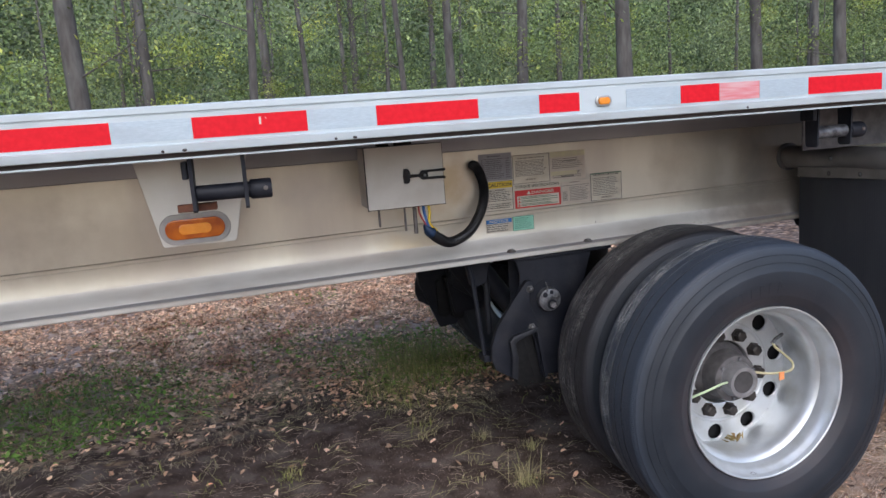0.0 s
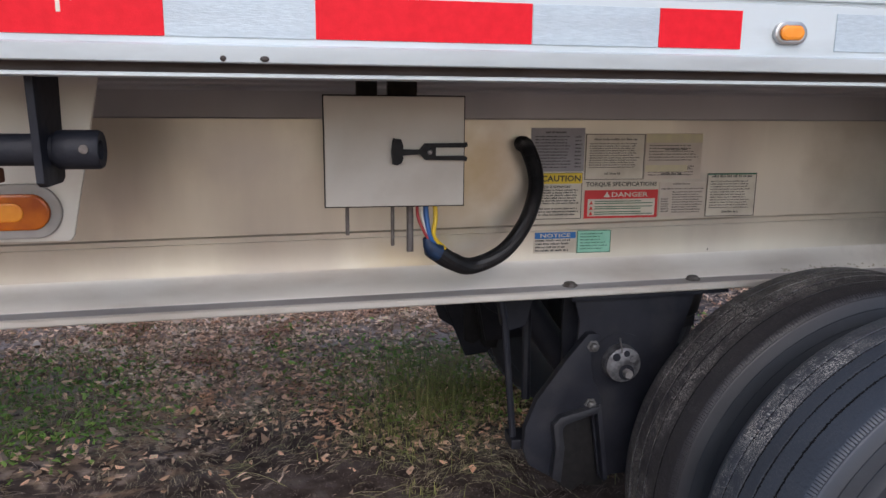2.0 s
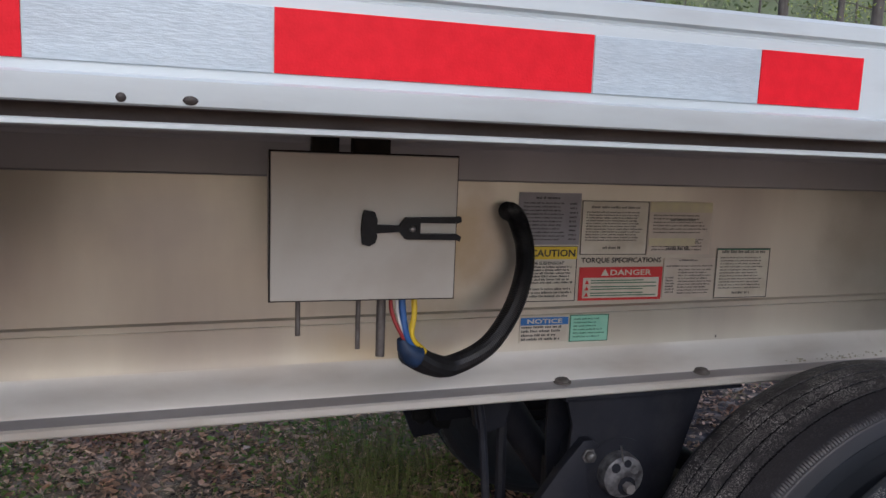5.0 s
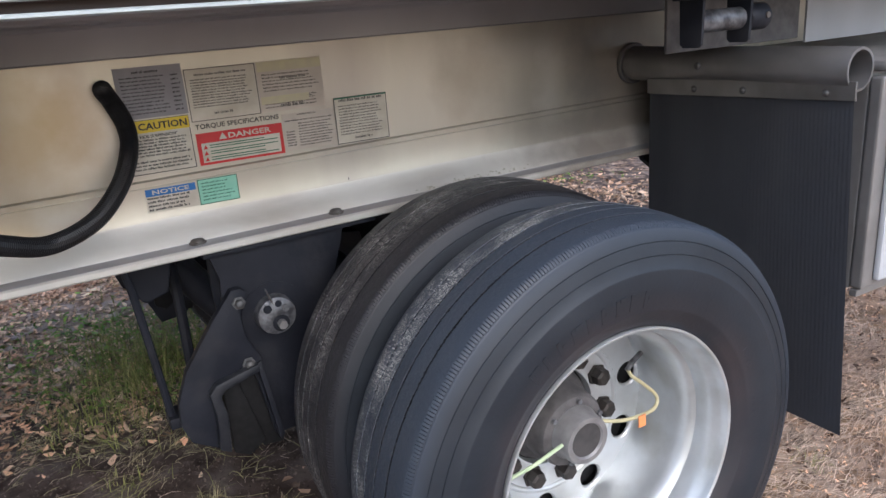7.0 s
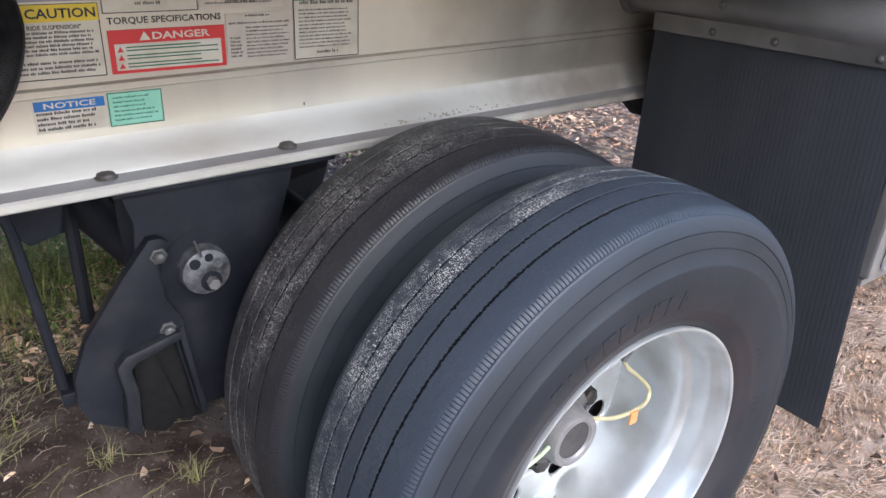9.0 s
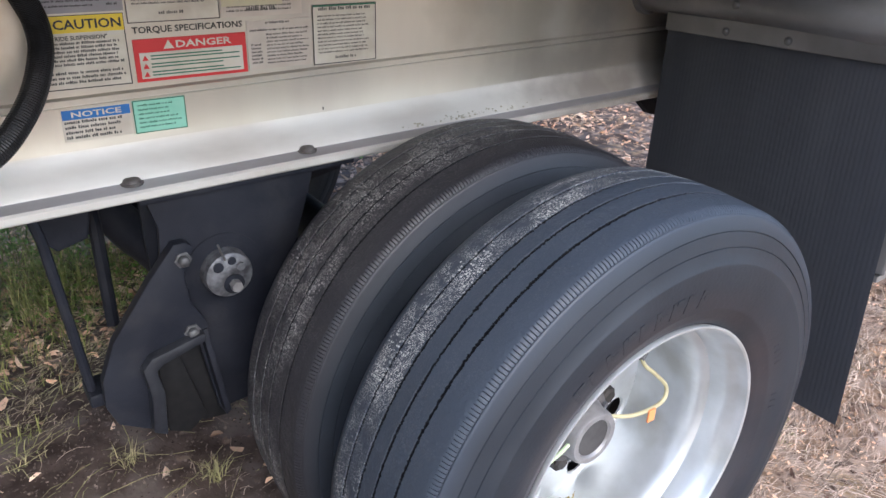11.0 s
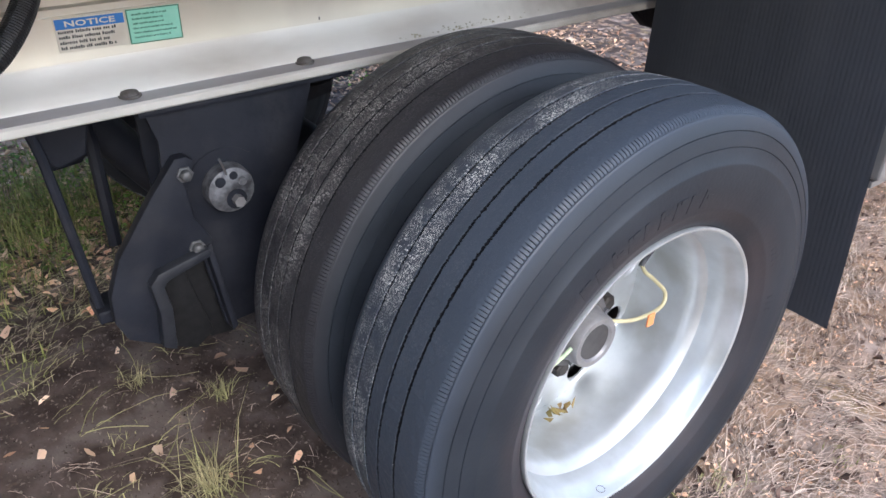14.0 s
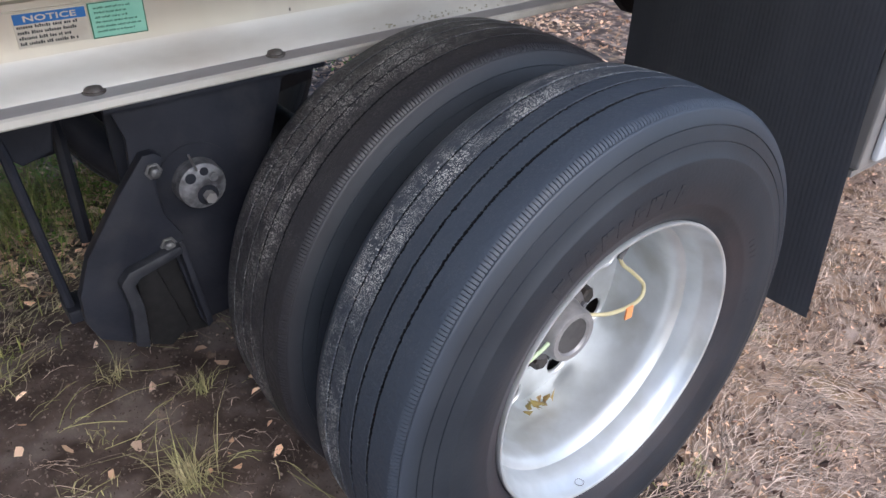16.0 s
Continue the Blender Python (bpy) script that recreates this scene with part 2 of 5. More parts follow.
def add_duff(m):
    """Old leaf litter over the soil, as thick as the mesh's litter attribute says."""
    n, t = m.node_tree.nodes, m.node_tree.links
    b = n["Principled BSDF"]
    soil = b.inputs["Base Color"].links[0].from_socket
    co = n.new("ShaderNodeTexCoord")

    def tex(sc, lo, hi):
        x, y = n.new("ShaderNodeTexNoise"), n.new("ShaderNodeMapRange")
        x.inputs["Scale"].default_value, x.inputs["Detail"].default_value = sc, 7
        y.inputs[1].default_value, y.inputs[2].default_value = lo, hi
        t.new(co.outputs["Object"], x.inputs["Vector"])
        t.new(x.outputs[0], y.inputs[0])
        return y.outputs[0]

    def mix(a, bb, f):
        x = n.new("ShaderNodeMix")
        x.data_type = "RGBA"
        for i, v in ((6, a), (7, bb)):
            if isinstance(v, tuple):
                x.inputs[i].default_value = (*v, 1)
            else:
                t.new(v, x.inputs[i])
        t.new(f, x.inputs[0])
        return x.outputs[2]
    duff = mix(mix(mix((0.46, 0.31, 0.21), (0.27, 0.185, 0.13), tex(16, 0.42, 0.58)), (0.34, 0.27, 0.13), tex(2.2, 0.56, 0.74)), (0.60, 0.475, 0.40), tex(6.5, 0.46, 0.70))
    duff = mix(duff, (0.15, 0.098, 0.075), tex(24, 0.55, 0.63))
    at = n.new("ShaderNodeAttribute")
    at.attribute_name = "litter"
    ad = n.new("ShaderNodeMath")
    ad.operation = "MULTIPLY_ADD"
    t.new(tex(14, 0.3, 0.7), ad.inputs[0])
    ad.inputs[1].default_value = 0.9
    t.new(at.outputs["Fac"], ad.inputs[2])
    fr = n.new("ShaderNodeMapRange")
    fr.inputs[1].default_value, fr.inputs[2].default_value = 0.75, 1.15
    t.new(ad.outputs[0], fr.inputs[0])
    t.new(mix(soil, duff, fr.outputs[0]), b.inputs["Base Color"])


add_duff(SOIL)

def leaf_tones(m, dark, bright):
    """Each clump's tone, dark green to bright yellow-green, puts light and shade in colour."""
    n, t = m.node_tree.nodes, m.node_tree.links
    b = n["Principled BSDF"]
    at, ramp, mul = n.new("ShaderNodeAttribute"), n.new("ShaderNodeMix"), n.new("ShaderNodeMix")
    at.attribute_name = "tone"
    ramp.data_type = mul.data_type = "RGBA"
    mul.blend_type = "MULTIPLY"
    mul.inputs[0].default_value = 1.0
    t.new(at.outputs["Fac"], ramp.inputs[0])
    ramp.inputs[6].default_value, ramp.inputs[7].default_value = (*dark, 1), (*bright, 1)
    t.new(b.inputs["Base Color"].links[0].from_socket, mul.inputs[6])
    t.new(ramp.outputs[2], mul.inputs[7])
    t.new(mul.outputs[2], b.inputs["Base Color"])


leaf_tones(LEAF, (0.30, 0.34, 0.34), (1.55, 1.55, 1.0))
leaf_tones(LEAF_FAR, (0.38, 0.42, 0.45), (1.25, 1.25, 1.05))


def add_stain_or_reflection(m, x, z, rx, rz, colour, strength):
    """A soft-edged stain or painted-in reflection with an uneven outline at (x, z) on an upright face."""
    n, t = m.node_tree.nodes, m.node_tree.links
    b = n["Principled BSDF"]
    co, mp, ln, tx, ad, fr, mx = (n.new("ShaderNode" + k) for k in ("TexCoord", "Mapping", "VectorMath", "TexNoise", "Math", "MapRange", "Mix"))
    mp.vector_type = "POINT"
    mp.inputs["Location"].default_value = (-x / rx, 0, -z / rz)
    mp.inputs["Scale"].default_value = (1 / rx, 0, 1 / rz)
    t.new(co.outputs["Object"], mp.inputs[0])
    ln.operation = "LENGTH"
    t.new(mp.outputs[0], ln.inputs[0])
    tx.inputs["Scale"].default_value, tx.inputs["Detail"].default_value = 16, 5
    t.new(co.outputs["Object"], tx.inputs["Vector"])
    ad.operation = "MULTIPLY_ADD"
    ad.inputs[1].default_value = 1.4
    t.new(tx.outputs[0], ad.inputs[0])
    t.new(ln.outputs["Value"], ad.inputs[2])
    for i, v in ((1, 1.9), (2, 0.9), (3, 0.0), (4, strength)):
        fr.inputs[i].default_value = v
    t.new(ad.outputs[0], fr.inputs[0])
    mx.data_type = "RGBA"
    t.new(b.inputs["Base Color"].links[0].from_socket, mx.inputs[6])
    mx.inputs[7].default_value = (*colour, 1)
    t.new(fr.outputs[0], mx.inputs[0])
    t.new(mx.outputs[2], b.inputs["Base Color"])


add_stain_or_reflection(ALU, 0.80, 1.25, 0.07, 0.10, (0.40, 0.29, 0.17), 0.55)
# grey reflection left of the box, put into the colour
add_stain_or_reflection(ALU, 0.25, 1.27, 0.12, 0.10, (0.38, 0.345, 0.335), 0.4)
add_stain_or_reflection(ALU, 0.62, 1.02, 0.14, 0.05, (0.60, 0.48, 0.28), 0.5)
# dark reflection of the flap at the beam's right end, painted in
add_stain_or_reflection(ALU, 2.12, 1.18, 0.09, 0.16, (0.32, 0.30, 0.29), 0.6)
add_stain_or_reflection(ALU, 1.72, 1.22, 0.10, 0.10, (0.40, 0.35, 0.27), 0.5)
add_stain_or_reflection(ALU_BAND, 2.12, 0.99, 0.28, 0.10, (0.33, 0.29, 0.25), 0.85)
add_stain_or_reflection(ALU, 2.05, 1.06, 0.26, 0.06, (0.40, 0.355, 0.30), 0.6)
# darker reflections at the beam's left end, put into the colour
add_stain_or_reflection(ALU, -0.75, 1.2, 0.25, 0.14, (0.36, 0.31, 0.26), 0.5)
add_stain_or_reflection(ALU, -0.35, 1.12, 0.30, 0.16, (0.40, 0.35, 0.27), 0.5)
add_stain_or_reflection(ALU, 0.72, 1.21, 0.13, 0.15, (0.44, 0.34, 0.18), 0.6)
# pale upright reflection painted into the web
add_stain_or_reflection(ALU, 1.98, 1.17, 0.05, 0.12, (0.74, 0.70, 0.62), 0.7)

# tyre rubber: dull sidewall, darker rough tread, pale dust caught on the ribs
def tyre_rubber(name, lo, hi, dust, tread, some, pale, share, grain):
    m = mat(name, tuple(pale * v for v in (0.027, 0.035, 0.048)), tuple(pale * v for v in (0.038, 0.048, 0.064)), 0.40, 0, 7, 0.10, 130, (0.036, 0.042, 0.052), 5.0, 0.56, amount3=0.45, spec=0.75)
    n, t = m.node_tree.nodes, m.node_tree.links
    b = n["Principled BSDF"]
    col = b.inputs["Base Color"].links[0].from_socket
    bump_in = b.inputs["Normal"].links[0].from_socket
    co = n.new("ShaderNodeTexCoord")
    sep = n.new("ShaderNodeSeparateXYZ")
    t.new(co.outputs["Object"], sep.inputs[0])
    ln = n.new("ShaderNodeVectorMath")
    ln.operation = "LENGTH"
    mul = n.new("ShaderNodeVectorMath")
    mul.operation = "MULTIPLY"
    mul.inputs[1].default_value = (1, 0, 1)
    t.new(co.outputs["Object"], mul.inputs[0])
    t.new(mul.outputs[0], ln.inputs[0])
    rad = ln.outputs["Value"]

    def rng(s, a, bb, to0=0.0, to1=1.0):
        x = n.new("ShaderNodeMapRange")
        for i, v in ((1, a), (2, bb), (3, to0), (4, to1)):
            x.inputs[i].default_value = v
        t.new(s, x.inputs[0])
        return x.outputs[0]

    def math2(a, bb, op="MULTIPLY"):
        x = n.new("ShaderNodeMath")
        x.operation = op
        t.new(a, x.inputs[0])
        t.new(bb, x.inputs[1])
        return x.outputs[0]

    def tex(sc, detail):
        x = n.new("ShaderNodeTexNoise")
        x.inputs["Scale"].default_value, x.inputs["Detail"].default_value = sc, detail
        t.new(co.outputs["Object"], x.inputs["Vector"])
        return x.outputs[0]

    def over(base, colour, f):
        mx = n.new("ShaderNodeMix")
        mx.data_type = "RGBA"
        t.new(base, mx.inputs[6])
        mx.inputs[7].default_value = (*colour, 1)
        t.new(f, mx.inputs[0])
        return mx.outputs[2]
    col = over(col, (0.046, 0.037, 0.040), math2(rng(rad, 0.375, 0.315, 0, 0.8), rng(tex(6, 4), 0.3, 0.6)))
    col = over(col, tread, math2(rng(rad, 0.462, 0.492, 0, 0.9), rng(tex(5, 3), 0.2, 0.5, 0.7, 1.0)))
    def grains(sc, size, share):
        v = n.new("ShaderNodeTexVoronoi")
        v.inputs["Scale"].default_value = sc
        t.new(co.outputs["Object"], v.inputs["Vector"])
        s = n.new("ShaderNodeSeparateColor")
        t.new(v.outputs["Color"], s.inputs[0])
        return math2(rng(v.outputs["Distance"], size + 0.12, size), rng(s.outputs[0], 1 - share, 1.02 - share))
    specks = math2(grains(grain, 0.42, share), rng(tex(34, 4), 0.38, 0.50))
    clumps = math2(grains(250, 0.36, 0.35), rng(tex(18, 4), 0.47, 0.56))
    f = math2(specks, clumps, "MAXIMUM")
    f = math2(f, rng(rad, 0.4965, 0.4985))
    f = math2(f, rng(sep.outputs[1], lo, hi, some, 1.0))
    f = math2(f, rng(tex(9, 3), 0.38, 0.60, 0.16, 0.95))
    # the grooves turn near black below the worn crown: clean rubber plus painted shade
    sq = n.new("ShaderNodeMath")
    sq.operation = "MULTIPLY_ADD"
    t.new(sep.outputs[1], sq.inputs[0])
    sq.inputs[1].default_value, sq.inputs[2].default_value = 0.862, 0.0
    crown = math2(math2(sq.outputs[0], sep.outputs[1]), rad, "ADD")
    ab = n.new("ShaderNodeMath")
    ab.operation = "ABSOLUTE"
    t.new(sep.outputs[1], ab.inputs[0])
    groove = math2(rng(crown, 0.5027, 0.5017), rng(ab.outputs[0], 0.090, 0.080))
    t.new(over(over(col, dust, f), (0.006, 0.006, 0.008), groove), b.inputs["Base Color"])
    t.new(rng(groove, 0.0, 1.0, 0.48, 0.1), b.inputs["Specular IOR Level"])
    bp = n.new("ShaderNodeBump")
    bp.inputs["Distance"].default_value = 0.006
    t.new(math2(tex(95, 6), f, "ADD"), bp.inputs["Height"])
    t.new(rng(rad, 0.492, 0.497, 0.0, 0.38), bp.inputs["Strength"])
    t.new(bump_in, bp.inputs["Normal"])
    t.new(bp.outputs[0], b.inputs["Normal"])
    return m


TYRE_OUT = tyre_rubber("worn_tyre_rubber", 0.016, 0.030, (0.66, 0.66, 0.64), (0.043, 0.054, 0.074), 0.03, 0.56, 0.52, 580)
TYRE_IN = tyre_rubber("dusty_tyre_rubber", -0.060, -0.025, (0.44, 0.425, 0.415), (0.025, 0.024, 0.028), 0.10, 0.52, 0.48, 600)

# ---- shape helpers ----
def part(name, bm, material, parent=None, label="", smooth=0.0):
    me = bpy.data.meshes.new(name)
    bm.to_mesh(me)
    bm.free()
    return finish(name, me, material, parent, label, smooth)


def finish(name, me, material, parent=None, label="", smooth=0.0):
    for m in material if isinstance(material, (list, tuple)) else [material]:
        me.materials.append(m)
    if smooth:
        me.polygons.foreach_set("use_smooth", [True] * len(me.polygons))
        me.set_sharp_from_angle(angle=radians(smooth))
    ob = new(name, me)
    if parent:
        ob.parent = parent
    if label:
        ob["label"] = label
    return ob


def thing(name, label, category, place=(0, 0, 0), group="", kind=""):
    ob = new(name)
    ob.location = place
    ob.empty_display_size = 0.1
    return tagged(ob, label, category, group, kind)


def add_box(bm, x0, x1, y0, y1, z0, z1, bevel=0.0, m=None):
    made = bmesh.ops.create_cube(bm, size=1)["verts"]
    for v in made:
        v.co = Vector(((x0 + x1) / 2 + v.co.x * (x1 - x0), (y0 + y1) / 2 + v.co.y * (y1 - y0), (z0 + z1) / 2 + v.co.z * (z1 - z0)))
    if bevel:
        edges = list({e for v in made for e in v.link_edges})
        res = bmesh.ops.bevel(bm, geom=edges, offset=bevel, segments=2, profile=0.6, affect="EDGES")
        made = res["verts"]
    if m is not None:
        for v in set(made):
            v.co = m @ v.co
    return bm


def box(x0, x1, y0, y1, z0, z1, bevel=0.003, m=None):
    return add_box(bmesh.new(), x0, x1, y0, y1, z0, z1, bevel, m)


def add_tube(bm, points, radius, seg=12, cap=True, ridge=0.0, radii=None):
    pts = [Vector(p) for p in points]
    rings = []
    side = None
    for i, p in enumerate(pts):
        d = (pts[min(i + 1, len(pts) - 1)] - pts[max(i - 1, 0)]).normalized()
        if side is None:
            side = d.orthogonal().normalized()
        side = (side - d * side.dot(d)).normalized()
        up = d.cross(side)
        r = (radii[i] if radii else radius) + (ridge if i % 2 else 0)
        rings.append([bm.verts.new(p + r * (math.cos(a) * side + math.sin(a) * up)) for a in (2 * math.pi * k / seg for k in range(seg))])
    for a, b in zip(rings, rings[1:]):
        for k in range(seg):
            bm.faces.new((a[k], a[(k + 1) % seg], b[(k + 1) % seg], b[k]))
    if cap:
        bm.faces.new(rings[0][::-1])
        bm.faces.new(rings[-1])
    return bm


def tube(points, radius, seg=12, cap=True, ridge=0.0, radii=None):
    return add_tube(bmesh.new(), points, radius, seg, cap, ridge, radii)


def spline(points, n=40):
    """A smooth line through the points (Catmull-Rom)."""
    p = [Vector(q) for q in points]
    p = [2 * p[0] - p[1]] + p + [2 * p[-1] - p[-2]]
    out = []
    parts = len(p) - 3
    for k in range(n + 1):
        s = min(k / n * parts, parts - 1e-6)
        i, u = int(s), s - int(s)
        a, b, c, d = p[i:i + 4]
        out.append(0.5 * (2 * b + (c - a) * u + (2 * a - 5 * b + 4 * c - d) * u * u + (3 * b - a - 3 * c + d) * u ** 3))
    return out


def lathe(profile, seg=96, centre=(0, 0, 0), notch=None, closed=False, shift=None, angle=None):
    """Turn (radius, y) points round the y axis. notch(i, k) gives a change of radius, shift(i, k) of y, for point i at step k."""
    verts, faces = [], []
    n = len(profile)
    for k in range(seg):
        a = 2 * math.pi * (angle(k) if angle else k) / seg
        for i, (r, y) in enumerate(profile):
            rr = r + (notch(i, k) if notch else 0)
            verts.append((centre[0] + rr * math.cos(a), centre[1] + y + (shift(i, k) if shift else 0), centre[2] + rr * math.sin(a)))
    for k in range(seg):
        q = (k + 1) % seg
        for i in range(n if closed else n - 1):
            j = (i + 1) % n
            faces.append((k * n + i, k * n + j, q * n + j, q * n + i))
    me = bpy.data.meshes.new("turned")
    me.from_pydata(verts, [], faces)
    return me


def prism(outline, y0, y1, bevel=0.0):
    """A plate with the outline (x, z), from y0 to y1."""
    bm = bmesh.new()
    f = bm.faces.new([bm.verts.new((x, y0, z)) for x, z in outline])
    ext = bmesh.ops.extrude_face_region(bm, geom=[f])["geom"]
    for v in ext:
        if isinstance(v, bmesh.types.BMVert):
            v.co.y = y1
    bmesh.ops.recalc_face_normals(bm, faces=bm.faces)
    if bevel:
        bmesh.ops.bevel(bm, geom=bm.edges[:], offset=bevel, segments=2, profile=0.6, affect="EDGES")
    return bm


def extrude_x(profile, x0, x1, rise=lambda x, i: 0.0, steps=1, closed=True):
    """A profile of (y, z) drawn out along x."""
    bm = bmesh.new()
    rings = []
    for s in range(steps + 1):
        x = x0 + (x1 - x0) * s / steps
        rings.append([bm.verts.new((x, y, z + rise(x, i))) for i, (y, z) in enumerate(profile)])
    n = len(profile)
    for a, b in zip(rings, rings[1:]):
        for i in range(n if closed else n - 1):
            j = (i + 1) % n
            bm.faces.new((a[i], a[j], b[j], b[i]))
    if closed:
        bm.faces.new(rings[0])
        bm.faces.new(rings[-1][::-1])
    bmesh.ops.recalc_face_normals(bm, faces=bm.faces)
    return bm


def oval(cx, cz, w, h, seg=32):
    r = h / 2
    out = []
    for k in range(seg):
        a = 2 * math.pi * k / seg
        out.append((cx + math.copysign(w / 2 - r, math.cos(a)) + r * math.cos(a), cz + r * math.sin(a)))
    return out


def lettering(text, width, height, depth=0.0):
    """A mesh of the text, in the x-z plane, facing -y, with its lower left corner at the origin."""
    cu = bpy.data.curves.new("lettering", "FONT")
    cu.body, cu.extrude, cu.resolution_u, cu.offset = text, depth, 2, 0.022
    ob = bpy.data.objects.new("lettering", cu)
    scene.collection.objects.link(ob)
    bpy.context.view_layer.update()
    me = bpy.data.meshes.new_from_object(ob.evaluated_get(bpy.context.evaluated_depsgraph_get()))
    bpy.data.objects.remove(ob)
    xs = [v.co.x for v in me.vertices]
    ys = [v.co.y for v in me.vertices]
    sx, sy = width / (max(xs) - min(xs)), height / (max(ys) - min(ys))
    x0, y0 = min(xs), min(ys)
    for v in me.vertices:
        v.co = Vector(((v.co.x - x0) * sx, -v.co.z, (v.co.y - y0) * sy))
    return me

# ---- ground and woods ----
def ground_height(x, y):
    near = 0.018 * noise.noise((x * 1.7, y * 1.7, 0.3)) + 0.010 * noise.noise((x * 6, y * 6, 1.3)) + 0.006 * noise.noise((x * 15, y * 15, 2.3))
    far = 0.12 * noise.noise((x * 0.15, y * 0.15, 4.0)) * min(1, max(0, (abs(y - 1) - 4) / 8))
    return near - 0.008 + far


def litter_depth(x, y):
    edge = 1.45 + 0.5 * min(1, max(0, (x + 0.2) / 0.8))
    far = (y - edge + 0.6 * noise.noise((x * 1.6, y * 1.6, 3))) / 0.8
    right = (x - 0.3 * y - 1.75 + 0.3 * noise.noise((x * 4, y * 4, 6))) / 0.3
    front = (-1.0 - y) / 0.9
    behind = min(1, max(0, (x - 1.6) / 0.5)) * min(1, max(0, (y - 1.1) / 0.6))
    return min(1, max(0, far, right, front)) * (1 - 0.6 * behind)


def build_ground():
    bm = bmesh.new()
    def lines(lo, hi, fine, inner):
        a = [lo, lo / 3, lo / 9]
        a = [v for v in a if v < inner[0] - 2]
        a += [inner[0] + fine * k for k in range(int((inner[1] - inner[0]) / fine) + 1)]
        return a + [v for v in (hi / 9, hi / 3, hi) if v > inner[1] + 2]
    xs, ys = lines(-800, 800, 0.06, (-4, 6)), lines(-800, 800, 0.06, (-2, 8))
    grid = [[bm.verts.new((x, y, ground_height(x, y))) for x in xs] for y in ys]
    for a, b in zip(grid, grid[1:]):
        for i in range(len(xs) - 1):
            bm.faces.new((a[i], a[i + 1], b[i + 1], b[i]))
    g = part("ground", bm, SOIL, None, smooth=80)
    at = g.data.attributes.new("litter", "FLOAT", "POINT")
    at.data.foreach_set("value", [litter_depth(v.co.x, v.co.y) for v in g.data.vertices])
    tagged(g, "bare brown forest soil strewn with leaves and needles", "ground", kind="structure")


build_ground()
rng = random.Random(5)


def blades(name, spots, material, label, category):
    """Thin blades that rise from (x, y, lean, length, width, bend) spots."""
    verts, faces = [], []
    for x, y, ang, lean, length, width in spots:
        z = ground_height(x, y) - 0.005
        dx, dy = math.cos(ang), math.sin(ang)
        sx, sy = -dy * width / 2, dx * width / 2
        k = len(verts)
        h1, h2 = length * 0.55 * math.cos(lean * 0.6), length * math.cos(lean)
        o1, o2 = length * 0.45 * math.sin(lean * 0.6), length * math.sin(lean)
        verts += [(x - sx, y - sy, z), (x + sx, y + sy, z), (x + dx * o1 + sx * 0.8, y + dy * o1 + sy * 0.8, z + h1),
                  (x + dx * o1 - sx * 0.8, y + dy * o1 - sy * 0.8, z + h1), (x + dx * o2, y + dy * o2, z + h2)]
        faces += [(k, k + 1, k + 2, k + 3), (k + 3, k + 2, k + 4)]
    me = bpy.data.meshes.new(name)
    me.from_pydata(verts, [], faces)
    ob = finish(name, me, material)
    return tagged(ob, label, category, kind="stuff")


def tuft(x, y, n, spread, length, width=0.005, lean=1.25):
    return [(x + rng.gauss(0, spread), y + rng.gauss(0, spread), rng.uniform(0, 6.28), lean * rng.random() ** 0.7, length * rng.uniform(0.5, 1.1), width * rng.uniform(0.6, 1.2))
            for _ in range(n)]


def build_grass():
    green = []
    for x, y, n, s, l in ((-1.1, 2.3, 300, 0.20, 0.09), (-0.8, 2.7, 220, 0.25, 0.08), (-1.7, 2.3, 300, 0.28, 0.10), (-1.3, 2.7, 420, 0.22, 0.07), (-0.85, 3.1, 300, 0.25, 0.07), (1.0, 2.6, 160, 0.15, 0.09), (0.95, 2.9, 90, 0.18, 0.08), (0.80, 1.78, 130, 0.13, 0.11), (0.70, 1.88, 70, 0.12, 0.09), (0.84, 2.15, 200, 0.16, 0.12),
                          (0.70, 1.95, 120, 0.08, 0.11), (0.60, 2.5, 110, 0.16, 0.08), (-0.3, 4.2, 200, 0.4, 0.08), (0.2, 3.1, 160, 0.3, 0.08), (1.2, 3.6, 160, 0.3, 0.1),
                          (0.93, 2.25, 620, 0.16, 0.17), (0.95, 2.65, 420, 0.2, 0.15), (1.10, 2.35, 300, 0.12, 0.16), (1.20, 2.07, 150, 0.10, 0.12), (0.76, 1.42, 40, 0.05, 0.06), (0.11, 1.12, 60, 0.03, 0.07), (2.3, -0.15, 14, 0.03, 0.05), (1.86, 0.02, 20, 0.03, 0.05)):
        green += tuft(x, y, n, s, l, 0.0038, 1.4)
    for _ in range(420):
        x, y = rng.uniform(-4, 6), rng.uniform(0.6, 9)
        if noise.noise((x * 0.8, y * 0.8, 7)) > 0.05:
            green += tuft(x, y, 9, 0.06, 0.07)
    blades("grass", green, GRASS, "patchy short green grass between fallen leaves", "grass")
    dry = []
    for x, y, n, l, s in ((1.01, 0.69, 90, 0.13, 0.022), (1.02, 0.66, 26, 0.24, 0.03), (1.15, 0.97, 60, 0.085, 0.014), (0.98, 1.15, 40, 0.075, 0.018), (0.75, 1.3, 25, 0.07, 0.03), (2.6, 0.25, 40, 0.06, 0.04),
                          (2.0, 0.0, 40, 0.05, 0.03), (0.80, 0.80, 22, 0.06, 0.03), (0.88, 0.95, 20, 0.05, 0.02)):
        dry += tuft(x, y, n, s, l, 0.0028, 1.5)
    blades("dry_grass", dry, DRY_GRASS, "small tufts of straw-coloured dry grass", "grass")


